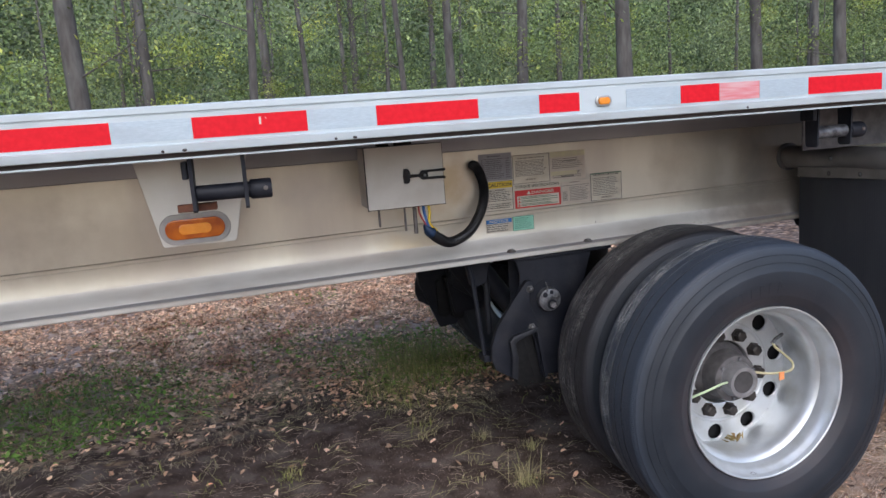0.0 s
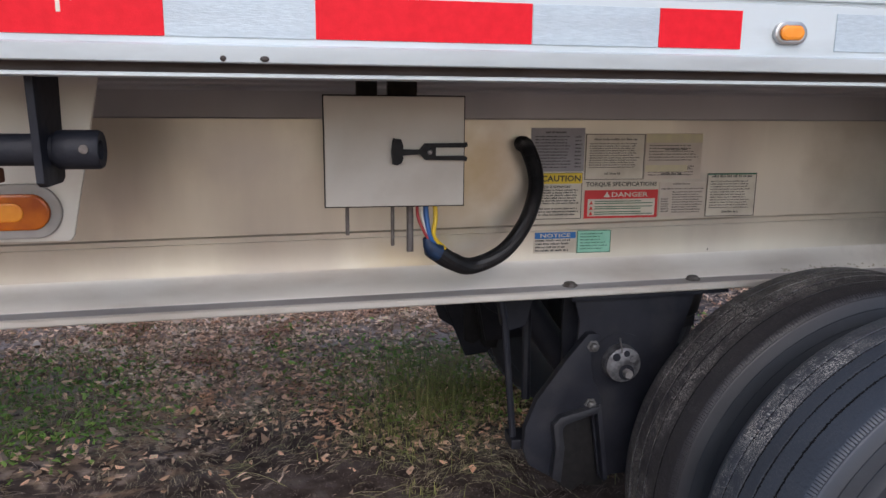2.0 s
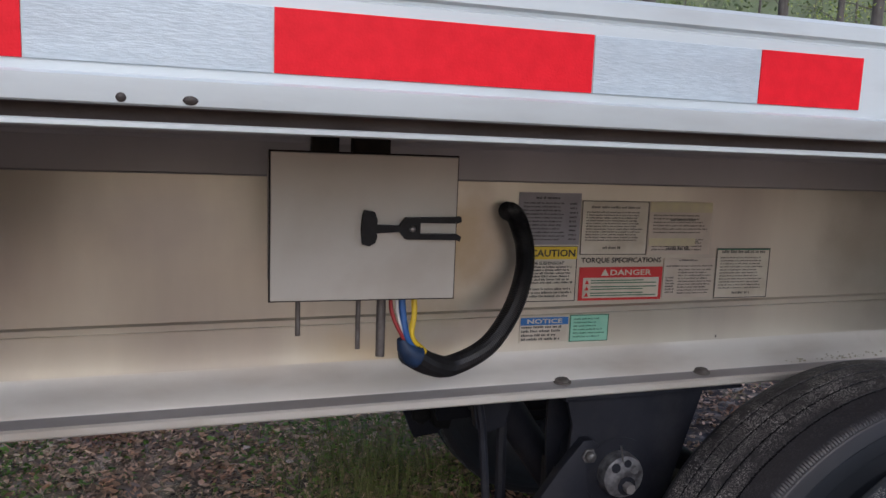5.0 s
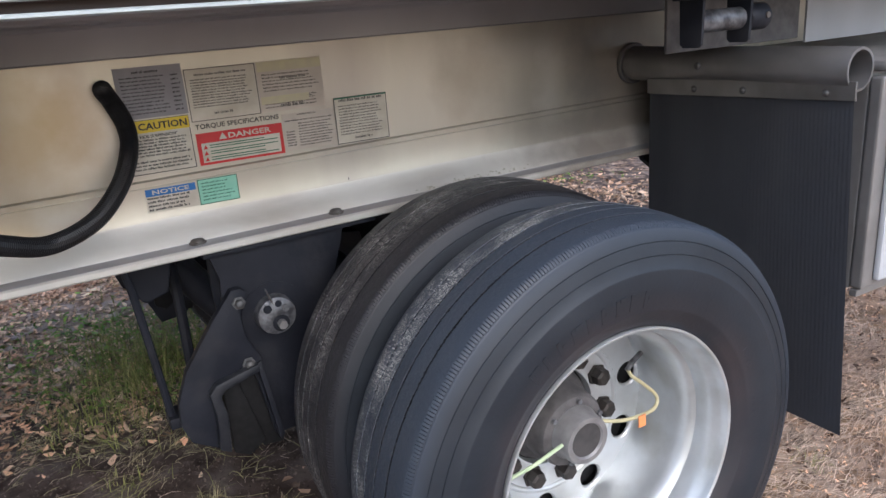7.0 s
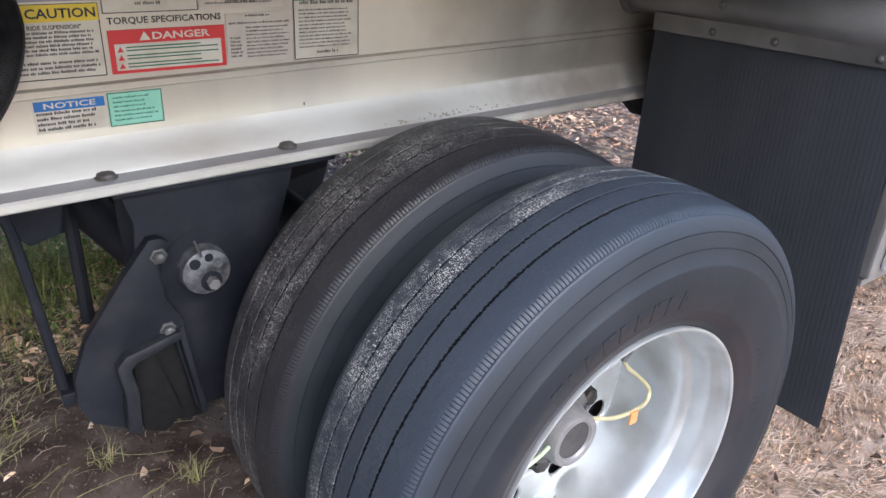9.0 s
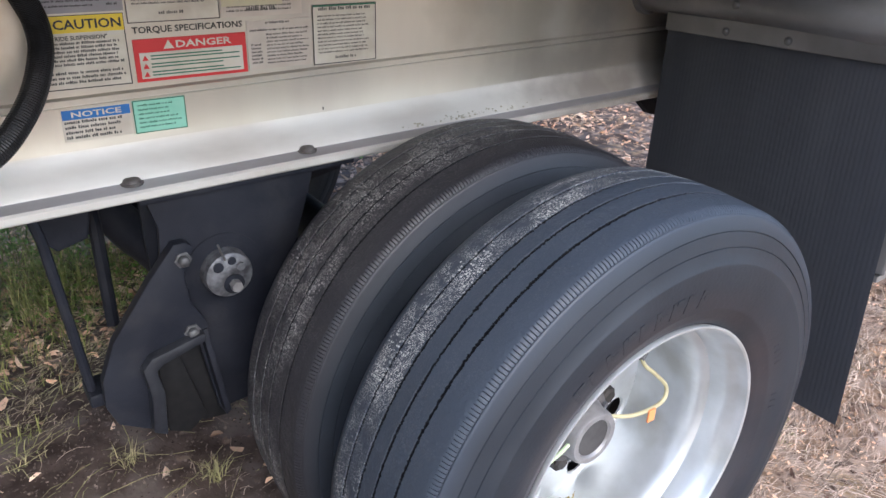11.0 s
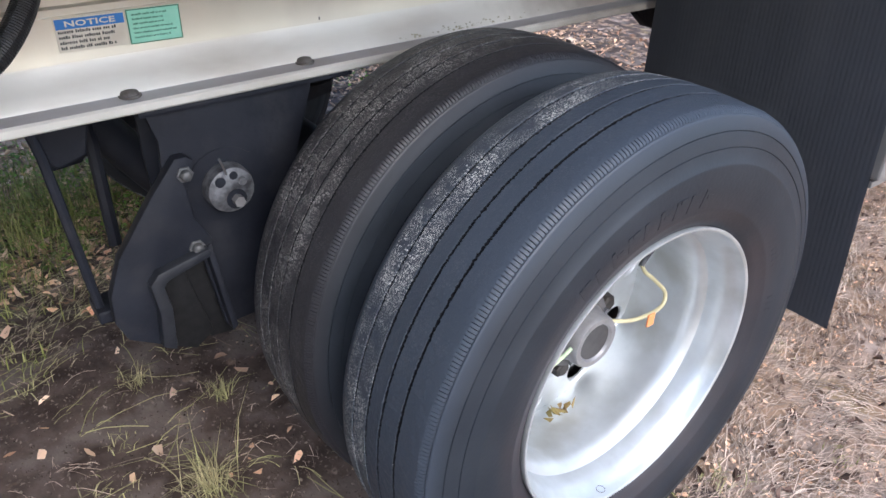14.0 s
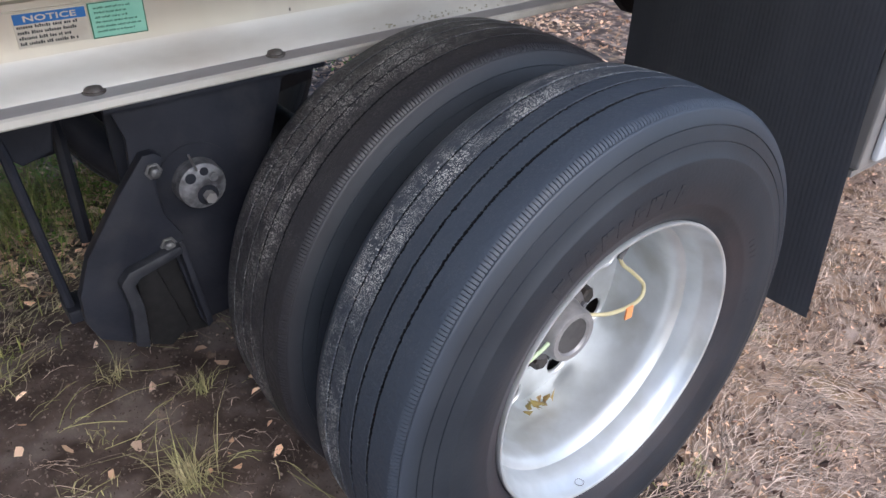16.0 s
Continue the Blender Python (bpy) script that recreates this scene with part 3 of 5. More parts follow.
def inside(x, y, area):
    """1 well inside the area, falling to 0 at its edge."""
    d = min(x - area[0], area[1] - x, y - area[2], area[3] - y) + 0.25 * noise.noise((x * 2, y * 2, 8))
    return min(1, max(0, d / 0.8))


def scatter(name, count, area, size, aspect, material, label, category, curl=0.25, dense=None, tilt=0.35):
    """Small ragged leaves, folded along the midrib, strewn over the ground."""
    verts, faces = [], []
    made = 0
    u = rng.uniform
    while made < count:
        x, y = u(area[0], area[1]), area[2] + (area[3] - area[2]) * rng.random() ** 1.3
        if rng.random() > (dense(x, y) if dense else 1) * inside(x, y, area):
            continue
        made += 1
        s = size * u(0.35, 1.3)
        w = s * aspect * u(0.6, 1.3)
        m = Matrix.Translation((x, y, ground_height(x, y) + 0.003 + rng.random() * 0.010)) @ Euler((rng.gauss(0, tilt), rng.gauss(0, tilt), u(0, 6.28))).to_matrix().to_4x4()
        c = s * curl * u(-0.4, 1)
        e = s * u(-0.1, 0.25)
        k = len(verts)
        verts += [m @ Vector(v) for v in ((-s / 2, 0, c), (-s * u(0.1, 0.35), -w * u(0.2, 0.55), e), (s * u(0.0, 0.3), -w * u(0.15, 0.6), e), (s / 2, w * u(-0.2, 0.2), c),
                                          (s * u(0.0, 0.3), w * u(0.15, 0.6), e), (-s * u(0.1, 0.35), w * u(0.2, 0.55), e))]
        faces += [(k, k + 1, k + 2, k + 3), (k, k + 3, k + 4, k + 5)]
    me = bpy.data.meshes.new(name)
    me.from_pydata(verts, [], faces)
    return tagged(finish(name, me, material), label, category, kind="stuff")


def straws(name, count, area, length, width, material, label, category, dense):
    """Thin bent straws that lie on the ground in matted wisps."""
    verts, faces = [], []
    made = 0
    u = rng.uniform
    while made < count:
        x, y = u(area[0], area[1]), u(area[2], area[3])
        if rng.random() > dense(x, y) * inside(x, y, area):
            continue
        flow = 3.2 * noise.noise((x * 2.2, y * 2.2, 12))
        for _ in range(rng.randint(1, 6)):
            made += 1
            px, py = x + rng.gauss(0, 0.02), y + rng.gauss(0, 0.02)
            a = flow + rng.gauss(0, 0.5)
            ln, w = length * min(2.2, rng.lognormvariate(-0.3, 0.55)), width * u(0.5, 1.3)
            bend, lift = rng.gauss(0, 0.14), max(0, rng.gauss(0.002, 0.012))
            k = len(verts)
            for q in range(4):
                z = ground_height(px, py) + 0.003 + lift * math.sin(q * 1.05) + 0.004 * rng.random()
                sx, sy = -math.sin(a) * w / 2, math.cos(a) * w / 2
                verts += [(px - sx, py - sy, z), (px + sx, py + sy, z + 0.0006)]
                px, py = px + math.cos(a) * ln / 3, py + math.sin(a) * ln / 3
                a += bend
            faces += [(k + 2 * q, k + 2 * q + 1, k + 2 * q + 3, k + 2 * q + 2) for q in range(3)]
    me = bpy.data.meshes.new(name)
    me.from_pydata(verts, [], faces)
    return tagged(finish(name, me, material), label, category, kind="stuff")


def green_patch(x, y):
    return 1.3 * math.exp(-((x + 1.30) ** 2 / 0.30 + (y - 2.30) ** 2 / 0.14)) + math.exp(-((x + 0.88) ** 2 + (y - 2.72) ** 2) / 0.09) + 0.8 * math.exp(-((x - 1.0) ** 2 + (y - 2.55) ** 2) / 0.12)


def leaf_density(x, y):
    d = 0.010 + 0.99 * min(1, max(0, (y - 1.70 + 0.35 * noise.noise((x * 2.5, y * 2.5, 21))) / 1.1))
    d *= 1 - 0.75 * min(1, max(0, (x - 1.6) / 0.8))
    d *= 1 - 0.85 * min(1, green_patch(x, y))
    return d * (0.55 + 0.9 * max(-0.4, noise.noise((x * 1.1, y * 1.1, 2))))


def needle_density(x, y):
    d = 0.14 + 0.86 * min(1, max(0, (x - 1.35 + 0.25 * (0.8 - y)) / 0.6))
    d *= 1 - 0.85 * min(1, max(0, (y - 1.5) / 0.8))
    return d * (0.65 + 0.6 * noise.noise((x * 1.6, y * 1.6, 9)))


def cloud(name, spots, size, material, parent=None, label="", seed=1, flat=0.6):
    """Many small leaves round (x, y, z, spread, count) spots."""
    r = np.random.RandomState(seed)
    pts = np.concatenate([np.array(s[:3]) + r.normal(0, 1, (s[4], 3)) * np.array((s[3], s[3], s[3] * flat)) for s in spots])
    n = len(pts)
    a, b = r.normal(0, 1, (n, 3)), r.normal(0, 1, (n, 3))
    a /= np.linalg.norm(a, axis=1)[:, None]
    b -= a * (a * b).sum(1)[:, None]
    b /= np.linalg.norm(b, axis=1)[:, None]
    s = size * r.uniform(0.5, 1.3, (n, 1))
    v = np.stack([pts - a * s, pts - b * s * 0.45, pts + a * s, pts + b * s * 0.45], 1).reshape(-1, 3)
    me = bpy.data.meshes.new(name)
    me.from_pydata(v.tolist(), [], (np.arange(n)[:, None] * 4 + np.arange(4)).tolist())
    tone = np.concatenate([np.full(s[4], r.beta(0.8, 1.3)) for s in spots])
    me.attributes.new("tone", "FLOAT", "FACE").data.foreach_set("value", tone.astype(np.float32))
    return finish(name, me, material, parent, label)


def tree(x, y, dia, height, seed, leaves=900, low=2.6):
    r = random.Random(seed)
    t = thing("tree", "tall forest tree with grey-brown bark and sparse green leaves", "tree", (x, y, ground_height(x, y) - 0.05), "trees of the woods")
    lean = (r.gauss(0, 0.03), r.gauss(0, 0.03))
    pts, radii = [], []
    for k in range(11):
        s = k / 10
        pts.append((lean[0] * height * s + 0.06 * math.sin(5 * s + seed), lean[1] * height * s, height * s))
        radii.append(dia / 2 * (1.25 - 0.25 * min(1, s * 12)) * (1 - 0.8 * s))
    bm = tube(pts, 0, 10, True, 0, radii)
    spots = []
    for k in range(9):
        s = r.uniform(low / height, 0.95)
        base = Vector(pts[int(s * 10)])
        ang, ln = r.uniform(0, 6.28), r.uniform(0.9, 2.4) * (1.1 - 0.5 * s)
        tip = base + Vector((math.cos(ang) * ln, math.sin(ang) * ln, r.uniform(0.1, 0.9)))
        mid = (base + tip) / 2 + Vector((0, 0, r.uniform(-0.1, 0.2)))
        add_tube(bm, (base, mid, tip), 0, 5, False, 0, (0.018, 0.011, 0.004))
        for q in (mid, tip):
            spots.append((*q, r.uniform(0.25, 0.6), leaves // 18))
    part("trunk", bm, BARK, t, smooth=50)
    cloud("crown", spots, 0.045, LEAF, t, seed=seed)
    return t


def build_woods():
    for i, (x, y, d) in enumerate(((-3.99, 9.5, 0.27), (-2.2, 11, 0.36), (-1.57, 15, 0.26), (0.38, 14, 0.21), (1.31, 22, 0.18), (2.06, 19, 0.2), (3.79, 24, 0.2), (4.68, 18, 0.2), (5.43, 16, 0.28),
                                     (7.62, 17, 0.36), (7.91, 12, 0.38), (13.5, 15, 0.36), (19.8, 20, 0.34), (14.3, 13, 0.36))):
        tree(x, y, d, 11 + (i * 37 % 5), 40 + i, 1300)
    r = random.Random(11)
    for i in range(30):
        y = r.uniform(19, 44)
        tree(r.uniform(-0.5 * y - 2, 1.25 * y + 2), y, r.uniform(0.14, 0.36), r.uniform(9, 15), 100 + i, 1100, 1.6)
    spots = []
    for i in range(340):
        y = 13 + 13 * r.random() ** 0.6
        spots.append((r.uniform(-0.55 * y - 3, 1.3 * y + 3), y, r.uniform(0.2, 1.9) if r.random() < 0.6 else r.uniform(1.5, 4.5), r.uniform(0.2, 0.55), 320))
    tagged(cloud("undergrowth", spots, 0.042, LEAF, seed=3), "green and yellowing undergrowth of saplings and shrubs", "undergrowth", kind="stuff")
    spots = []
    for i in range(520):
        y = r.uniform(26, 46)
        spots.append((r.uniform(-0.55 * y - 3, 1.3 * y + 3), y, r.uniform(0.3, 6.5), r.uniform(0.4, 1.0), 240))
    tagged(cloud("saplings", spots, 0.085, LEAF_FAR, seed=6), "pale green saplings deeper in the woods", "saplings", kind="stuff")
    spots = []
    for i in range(1500):
        y = r.uniform(46, 66)
        spots.append((r.uniform(-50, 95), y, r.uniform(0.2, 12.5), r.uniform(1.0, 2.2), 130))
    # unseen clumps added at the left to darken the beam's reflections
    for i in range(320):
        spots.append((r.uniform(-30, -15), r.uniform(-24, 12), r.uniform(0.3, 9), r.uniform(0.7, 1.6), 110))
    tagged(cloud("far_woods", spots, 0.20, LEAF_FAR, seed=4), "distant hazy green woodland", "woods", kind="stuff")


build_woods()
bm = bmesh.new()
wall = [[bm.verts.new((-130 + 13 * i, 78 + 6 * math.sin(i * 0.7), z)) for i in range(24)] for z in (-1, 9, 18, 27)]
for a, b in zip(wall, wall[1:]):
    for i in range(23):
        bm.faces.new((a[i], a[i + 1], b[i + 1], b[i]))
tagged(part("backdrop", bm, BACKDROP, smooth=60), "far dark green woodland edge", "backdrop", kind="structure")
build_grass()
scatter("fallen_leaves", 100000, (-4.0, 5.2, 0.5, 8.0), 0.035, 0.55, LITTER, "dry brown fallen leaves lying on the soil", "leaves", 0.3, leaf_density)
scatter("broad_leaves", 3600, (-4.0, 5.2, 1.2, 8.0), 0.056, 0.62, BROAD, "larger pale curled leaves among the litter", "leaves", 0.35, leaf_density, 0.4)
straws("pine_needles", 20000, (-2.4, 4.6, -1.6, 3.6), 0.052, 0.0010, NEEDLES, "dry tan pine needles and straw on the soil", "needles", needle_density)
scatter("soil_crumbs", 24000, (-0.6, 2.2, -0.6, 2.2), 0.008, 0.8, CRUMB, "loose dark crumbs of soil and bark", "soil crumbs", 0.5, None, 0.6)
right_side = lambda x, y: min(1, max(0.06, (x - 0.32 * y - 1.45 + 0.3 * noise.noise((x * 3, y * 3, 4))) / 0.35)) * (1 - 0.6 * min(1, max(0, (y - 1.0) / 0.6)))
scatter("leaf_fragments", 15000, (1.0, 5.0, -1.6, 2.2), 0.014, 0.6, LITTER, "small pale broken leaf fragments on the soil", "leaves", 0.2, right_side, 0.3)
straws("straw", 42000, (1.0, 5.0, -1.6, 2.2), 0.062, 0.0019, NEEDLES, "pale trampled straw and needles", "straw", right_side)

scatter("bark_bits", 1300, (1.2, 5.0, -1.6, 2.2), 0.030, 0.6, BARK_BIT, "dark brown curled leaf and bark bits on the straw", "bark bits", 0.5, right_side, 0.6)
scatter("soil_leaves", 60, (-0.4, 2.0, 0.1, 2.2), 0.038, 0.6, BROAD, "few pale dry leaves on the bare soil", "leaves", 0.35, None, 0.4)
straws("dry_thatch", 8000, (-1.6, 1.6, 1.25, 3.1), 0.045, 0.0016, THATCH, "tangled dull brown dry grass on the soil", "dry grass", lambda x, y: max(0.0, 0.5 + 1.1 * noise.noise((x * 2.3, y * 2.3, 17))))
straws("stalks", 300, (-0.6, 2.0, 0.0, 2.4), 0.13, 0.0022, DRY_GRASS, "long bent dry grass stalks on the soil", "stalks", lambda x, y: 0.8)


def cover_density(x, y):
    return max(0.0, noise.noise((x * 0.9 + 3, y * 0.9, 5)) * 0.9 - 0.15) + 9.0 * green_patch(x, y) + 0.5 * math.exp(-((x - 0.3) ** 2 + (y - 3.0) ** 2) / 0.2)


scatter("ground_cover", 9500, (-4, 5, 1.7, 9), 0.034, 0.6, COVER, "low green ground cover among the leaves", "ground cover", 0.2, cover_density, 0.5)

# ---- the trailer ----
WEB = 0.707      # face of the near main beam
BACK, FRONT = 3.9, -5.5
trailer = thing("flatbed_trailer", "aluminium flatbed trailer with red and white tape on forest soil", "trailer")


def taper(x):
    """The rise of the beam's lower edge towards the rear."""
    return 0.0155 * x


def build_rail(y_sign=1, y0=0.0):
    def p(y, z):
        return (y0 + y_sign * y, z)
    prof = [p(0, 1.452), p(0, 1.520), p(0.003, 1.522), p(0.003, 1.525), p(-0.002, 1.527), p(-0.002, 1.540), p(0.002, 1.544), p(0.055, 1.544), p(0.055, 1.536), p(0.008, 1.530),
            p(0.034, 1.4295), p(0.034, 1.4190), p(0.058, 1.4185), p(0.058, 1.4115), p(-0.0005, 1.4115), p(-0.0020, 1.4125), p(-0.0020, 1.4160), p(-0.0005, 1.4172), p(0.017, 1.4176), p(0.017, 1.4282), p(-0.0085, 1.4284), p(-0.0108, 1.4300), p(-0.0136, 1.4452), p(-0.0138, 1.4488), p(-0.0110, 1.4504), p(-0.004, 1.4508)]
    bm = extrude_x(prof, FRONT, BACK)
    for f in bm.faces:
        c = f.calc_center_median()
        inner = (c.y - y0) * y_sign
        # faces inside the slot take the dark brown material
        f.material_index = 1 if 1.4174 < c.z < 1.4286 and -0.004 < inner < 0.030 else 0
    return part("side_rail", bm, [RAIL, RAIL_SLOT], trailer, "white-finished aluminium side rail with a dark brown slot", 40)


near_rail = build_rail()
build_rail(-1, 2.59)


def strip(name, x0, x1, material, label):
    bm = box(x0, x1, -0.0016, 0.0004, 1.4595, 1.5105, 0.0004)
    ob = part(name, bm, material, near_rail, label)
    return ob


reds = [(-0.522, -0.243), (-0.057, 0.222), (0.400, 0.679), (0.856, 0.978), (1.300, 1.430), (1.746, 2.025), (2.203, 2.482), (2.66, 2.939), (3.117, 3.396)]
whites = [(-0.243, -0.057), (0.222, 0.400), (0.679, 0.856), (1.123, 1.300), (1.570, 1.746), (2.025, 2.203), (2.482, 2.66), (2.939, 3.117)]
x = -0.522
while x > -4.5:
    whites.append((x - 0.178, x))
    reds.append((x - 0.457, x - 0.178))
    x -= 0.457
for a, b in reds:
    strip("red_tape", a + 0.0005, b - 0.0005, RED_TAPE, "red reflective tape")
for a, b in whites:
    strip("white_tape", a + 0.0005, b - 0.0005, WHITE_TAPE, "silvery white reflective tape")
strip("faded_tape", 1.4305, 1.5695, PINK_TAPE, "faded pinkish red reflective tape")
# scuff that shows pale backing on one strip
for sx, sz, w, h in ((0.103, 1.484, 0.005, 0.018), (0.119, 1.497, 0.002, 0.004)):
    part("tape_scuff", box(sx, sx + w, -0.0024, -0.001, sz, sz + h, 0.0004), DECAL_WHITE, near_rail, "pale scuff where the tape is torn")
# bolts of the lower lip
for bx in (-0.13, -0.08, 0.289, 0.338, 1.52, 2.2):
    me = lathe([(0.0, -0.0016), (0.0028, -0.0013), (0.0040, -0.0003), (0.0042, 0.002)], 12)
    ob = finish("rail_bolt", me, NUT, near_rail, "dark dirty bolt head", 50)
    ob.location, ob.scale = (bx, -0.0112, 1.4345), (1.5 if bx in (-0.08, 0.338) else 1.0, 1, 1)

for k in range(12):
    y = 0.057 + k * 0.2064
    part("deck_board", box(FRONT, BACK, y, y + 0.2034, 1.505, 1.540 - 0.001 * (k % 3), 0.003), WOOD_DECK, trailer, "weathered deck board" if k == 0 else "")
x = FRONT + 0.2
while x < BACK:
    prof = [(0, 0), (0.06, 0), (0.06, 0.006), (0.034, 0.006), (0.034, 0.062), (0.06, 0.062), (0.06, 0.068), (0, 0.068), (0, 0.062), (0.026, 0.062), (0.026, 0.006), (0, 0.006)]
    bm = bmesh.new()
    rings = [[bm.verts.new((x + a, yy, 1.4365 + b)) for a, b in prof] for yy in (0.062, 2.528)]
    for i in range(12):
        bm.faces.new((rings[0][i], rings[0][(i + 1) % 12], rings[1][(i + 1) % 12], rings[1][i]))
    bmesh.ops.recalc_face_normals(bm, faces=bm.faces)
    part("crossmember", bm, ALU_DULL, trailer, "dull aluminium crossmember")
    x += 0.61


def build_beam(face, sign):
    """A tapered I-beam: face is the y of the side that looks outwards."""
    def p(y, z):
        return (face + sign * y, z)
    low = [p(-0.067, 0.9165), p(-0.070, 0.920), p(-0.070, 0.931), p(-0.066, 0.935), p(-0.040, 0.9375), p(-0.0345, 0.9400), p(-0.0325, 0.9445), p(-0.0180, 0.9620), p(-0.0080, 0.9770), p(-0.0025, 0.9880), p(0.0, 0.9960), p(0.0, 1.0665), p(0.010, 1.0662), p(0.010, 1.0712), p(-0.0075, 1.0725),
           p(-0.0075, 1.0805), p(0.0, 1.084)]
    high = [p(0.0, 1.345), p(0.003, 1.348), p(0.003, 1.405), p(-0.004, 1.412), p(-0.066, 1.416), p(-0.070, 1.420), p(-0.070, 1.432), p(-0.066, 1.436), p(0.08, 1.436), p(0.083, 1.42), p(0.083, 1.416),
            p(0.017, 1.410), p(0.013, 1.40), p(0.013, 0.955), p(0.02, 0.938), p(0.08, 0.933), p(0.083, 0.92), p(0.08, 0.9165)]
    n = len(low)

    def rise(x, i):
        return taper(x) if i < n or i > n + 12 else 0.0
    bm = extrude_x(low + high, FRONT, BACK, rise, 24)
    for f in bm.faces:
        c = f.calc_center_median()
        out, up = sign * (c.y - face), c.z - taper(c.x)
        # upper web grey joins a duller finish with the deck's painted shade
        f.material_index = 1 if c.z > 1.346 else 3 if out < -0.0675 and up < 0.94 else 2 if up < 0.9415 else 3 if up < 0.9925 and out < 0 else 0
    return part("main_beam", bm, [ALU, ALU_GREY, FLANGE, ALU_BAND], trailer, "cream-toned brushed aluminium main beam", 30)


build_beam(WEB, 1)
build_beam(2.59 - WEB, -1)


def flange_bolt(x, y):
    me = lathe([(0.0, -0.008), (0.008, -0.0075), (0.013, -0.006), (0.015, -0.003), (0.0155, -0.001), (0.019, -0.001), (0.019, 0.003)], 16)
    ob = finish("flange_bolt", me, BOLT, trailer, "rust-brown bolt head on the beam flange", 45)
    ob.matrix_basis = pose(x, y, 0.9395 + taper(x), -90, 0, 0)


for bx in (0.998, 1.318, 2.9):
    flange_bolt(bx, 0.672)
part("beam_scratch", box(1.372, 1.3745, WEB - 0.0015, WEB + 0.001, 1.022, 1.0275, 0.0005), DECAL_SOFT, trailer, "small dark chip")

# greenish grime thrown up over the wheel
r_grime = random.Random(21)
bm = bmesh.new()
for k in range(55):
    gx = 1.70 + r_grime.gauss(0, 0.10)
    u = min(0.97, max(0.03, abs(r_grime.gauss(0, 0.28))))
    gy, gz = WEB - 0.0335 + 0.0145 * u, 0.9445 + 0.0175 * u + taper(gx)
    s = r_grime.uniform(0.0008, 0.003)
    ring = []
    for q in range(6):
        a = q * math.pi / 3
        c = s * r_grime.uniform(0.5, 1.2)
        ring.append(bm.verts.new((gx + c * math.cos(a) * 1.5, gy + 0.64 * c * math.sin(a), gz + 0.77 * c * math.sin(a))))
    bm.faces.new(ring)
tagged(part("grime", bm, GRIME, trailer), kind="stuff")

# ---- stickers on the beam ----
D = WEB - 0.0022


def sticker(label, x0, x1, z0, z1, material, border=None, lines=(), line_material=None, header=None, header_text="", header_material=None, text_material=None, words=()):
    s = new("warning_sticker")
    s.parent, s.location = trailer, (x0, D, z0)
    s["label"] = label
    w, h = x1 - x0, z1 - z0
    part("sheet", box(0, w, 0, 0.002, 0, h, 0), material, s)
    if border:
        bm = bmesh.new()
        for a in ((0, w, 0, 0.0016), (0, w, h - 0.0016, h), (0, 0.0016, 0.0016, h - 0.0016), (w - 0.0016, w, 0.0016, h - 0.0016)):
            add_box(bm, a[0], a[1], -0.0006, 0.0002, a[2], a[3])
        part("border", bm, border, s)
    if header:
        part("header", box(0.001, w - 0.001, -0.0010, 0.0002, h - header, h - 0.001, 0), header_material, s)
        if header_text:
            tri = header_text.startswith("!")
            text = header_text.lstrip("!")
            left = 0.20 * w if tri else 0.14 * w
            me = lettering(text, w * (0.76 if tri and len(text) > 6 else 0.50 if tri else 0.72), header * 0.56)
            ob = finish("lettering", me, text_material, s)
            if tri and len(text) <= 6:
                left = 0.36 * w
            ob.location = (left, -0.0016, h - header * 0.80)
            if tri:
                bm = bmesh.new()
                bm.faces.new([bm.verts.new((left - header * k, -0.0016, h - header * q)) for k, q in ((1.0, 0.82), (0.16, 0.82), (0.58, 0.16))])
                part("warning_triangle", bm, text_material, s)
    for text, tx, tz, tw, th in words:
        ob = finish("lettering", lettering(text, tw, th), DECAL_LINE, s)
        ob.location = (tx, -0.0012, tz)
    r = random.Random(int(x0 * 1000))
    bm = bmesh.new()
    for a, b, c, d in lines:
        xx = a
        word = r.randint(2, 8)
        while xx < b - 0.002:
            e = xx + d * r.uniform(0.45, 0.75)
            top = c + d * (1.25 if r.random() < 0.3 else 0.95)
            bm.faces.new([bm.verts.new(v) for v in ((xx, -0.0005, c), (e, -0.0005, c), (e, -0.0005, top), (xx, -0.0005, top))])
            xx = e + d * 0.22
            word -= 1
            if not word:
                word, xx = r.randint(2, 8), xx + d * 0.6
    if lines:
        tagged(part("print", bm, line_material or DECAL_SOFT, s), kind="stuff")
    return s


def rows(x0, x1, z0, z1, n, thick=0.0022, seed=1, ragged=0.3):
    r = random.Random(seed)
    return [(x0, x1 - r.random() * ragged * (x1 - x0), z1 - (z1 - z0) * (k + 0.6) / n, thick) for k in range(n)]


sticker("grey printed data sticker on the beam", 0.901, 1.033, 1.2245, 1.327, DECAL_GREY, None, rows(0.01, 0.10, 0.006, 0.085, 11, 0.0024, 1, 0.15) + [(0.035, 0.09, 0.09, 0.004)]
        + rows(0.108, 0.126, 0.006, 0.085, 9, 0.003, 2, 0.1), DECAL_LINE)
sticker("white caution sticker with a yellow band", 0.903, 1.031, 1.110, 1.2215, DECAL_WHITE, DECAL_LINE, rows(0.006, 0.122, 0.034, 0.072, 6, 0.0033, 3, 0.12) + rows(0.006, 0.122, 0.006, 0.028, 3, 0.0036, 4, 0.2),
        DECAL_LINE, 0.026, "!CAUTION", DECAL_YELLOW, DECAL_LINE, [("\"AIR RIDE SUSPENSION\"", 0.006, 0.0745, 0.094, 0.0068)])
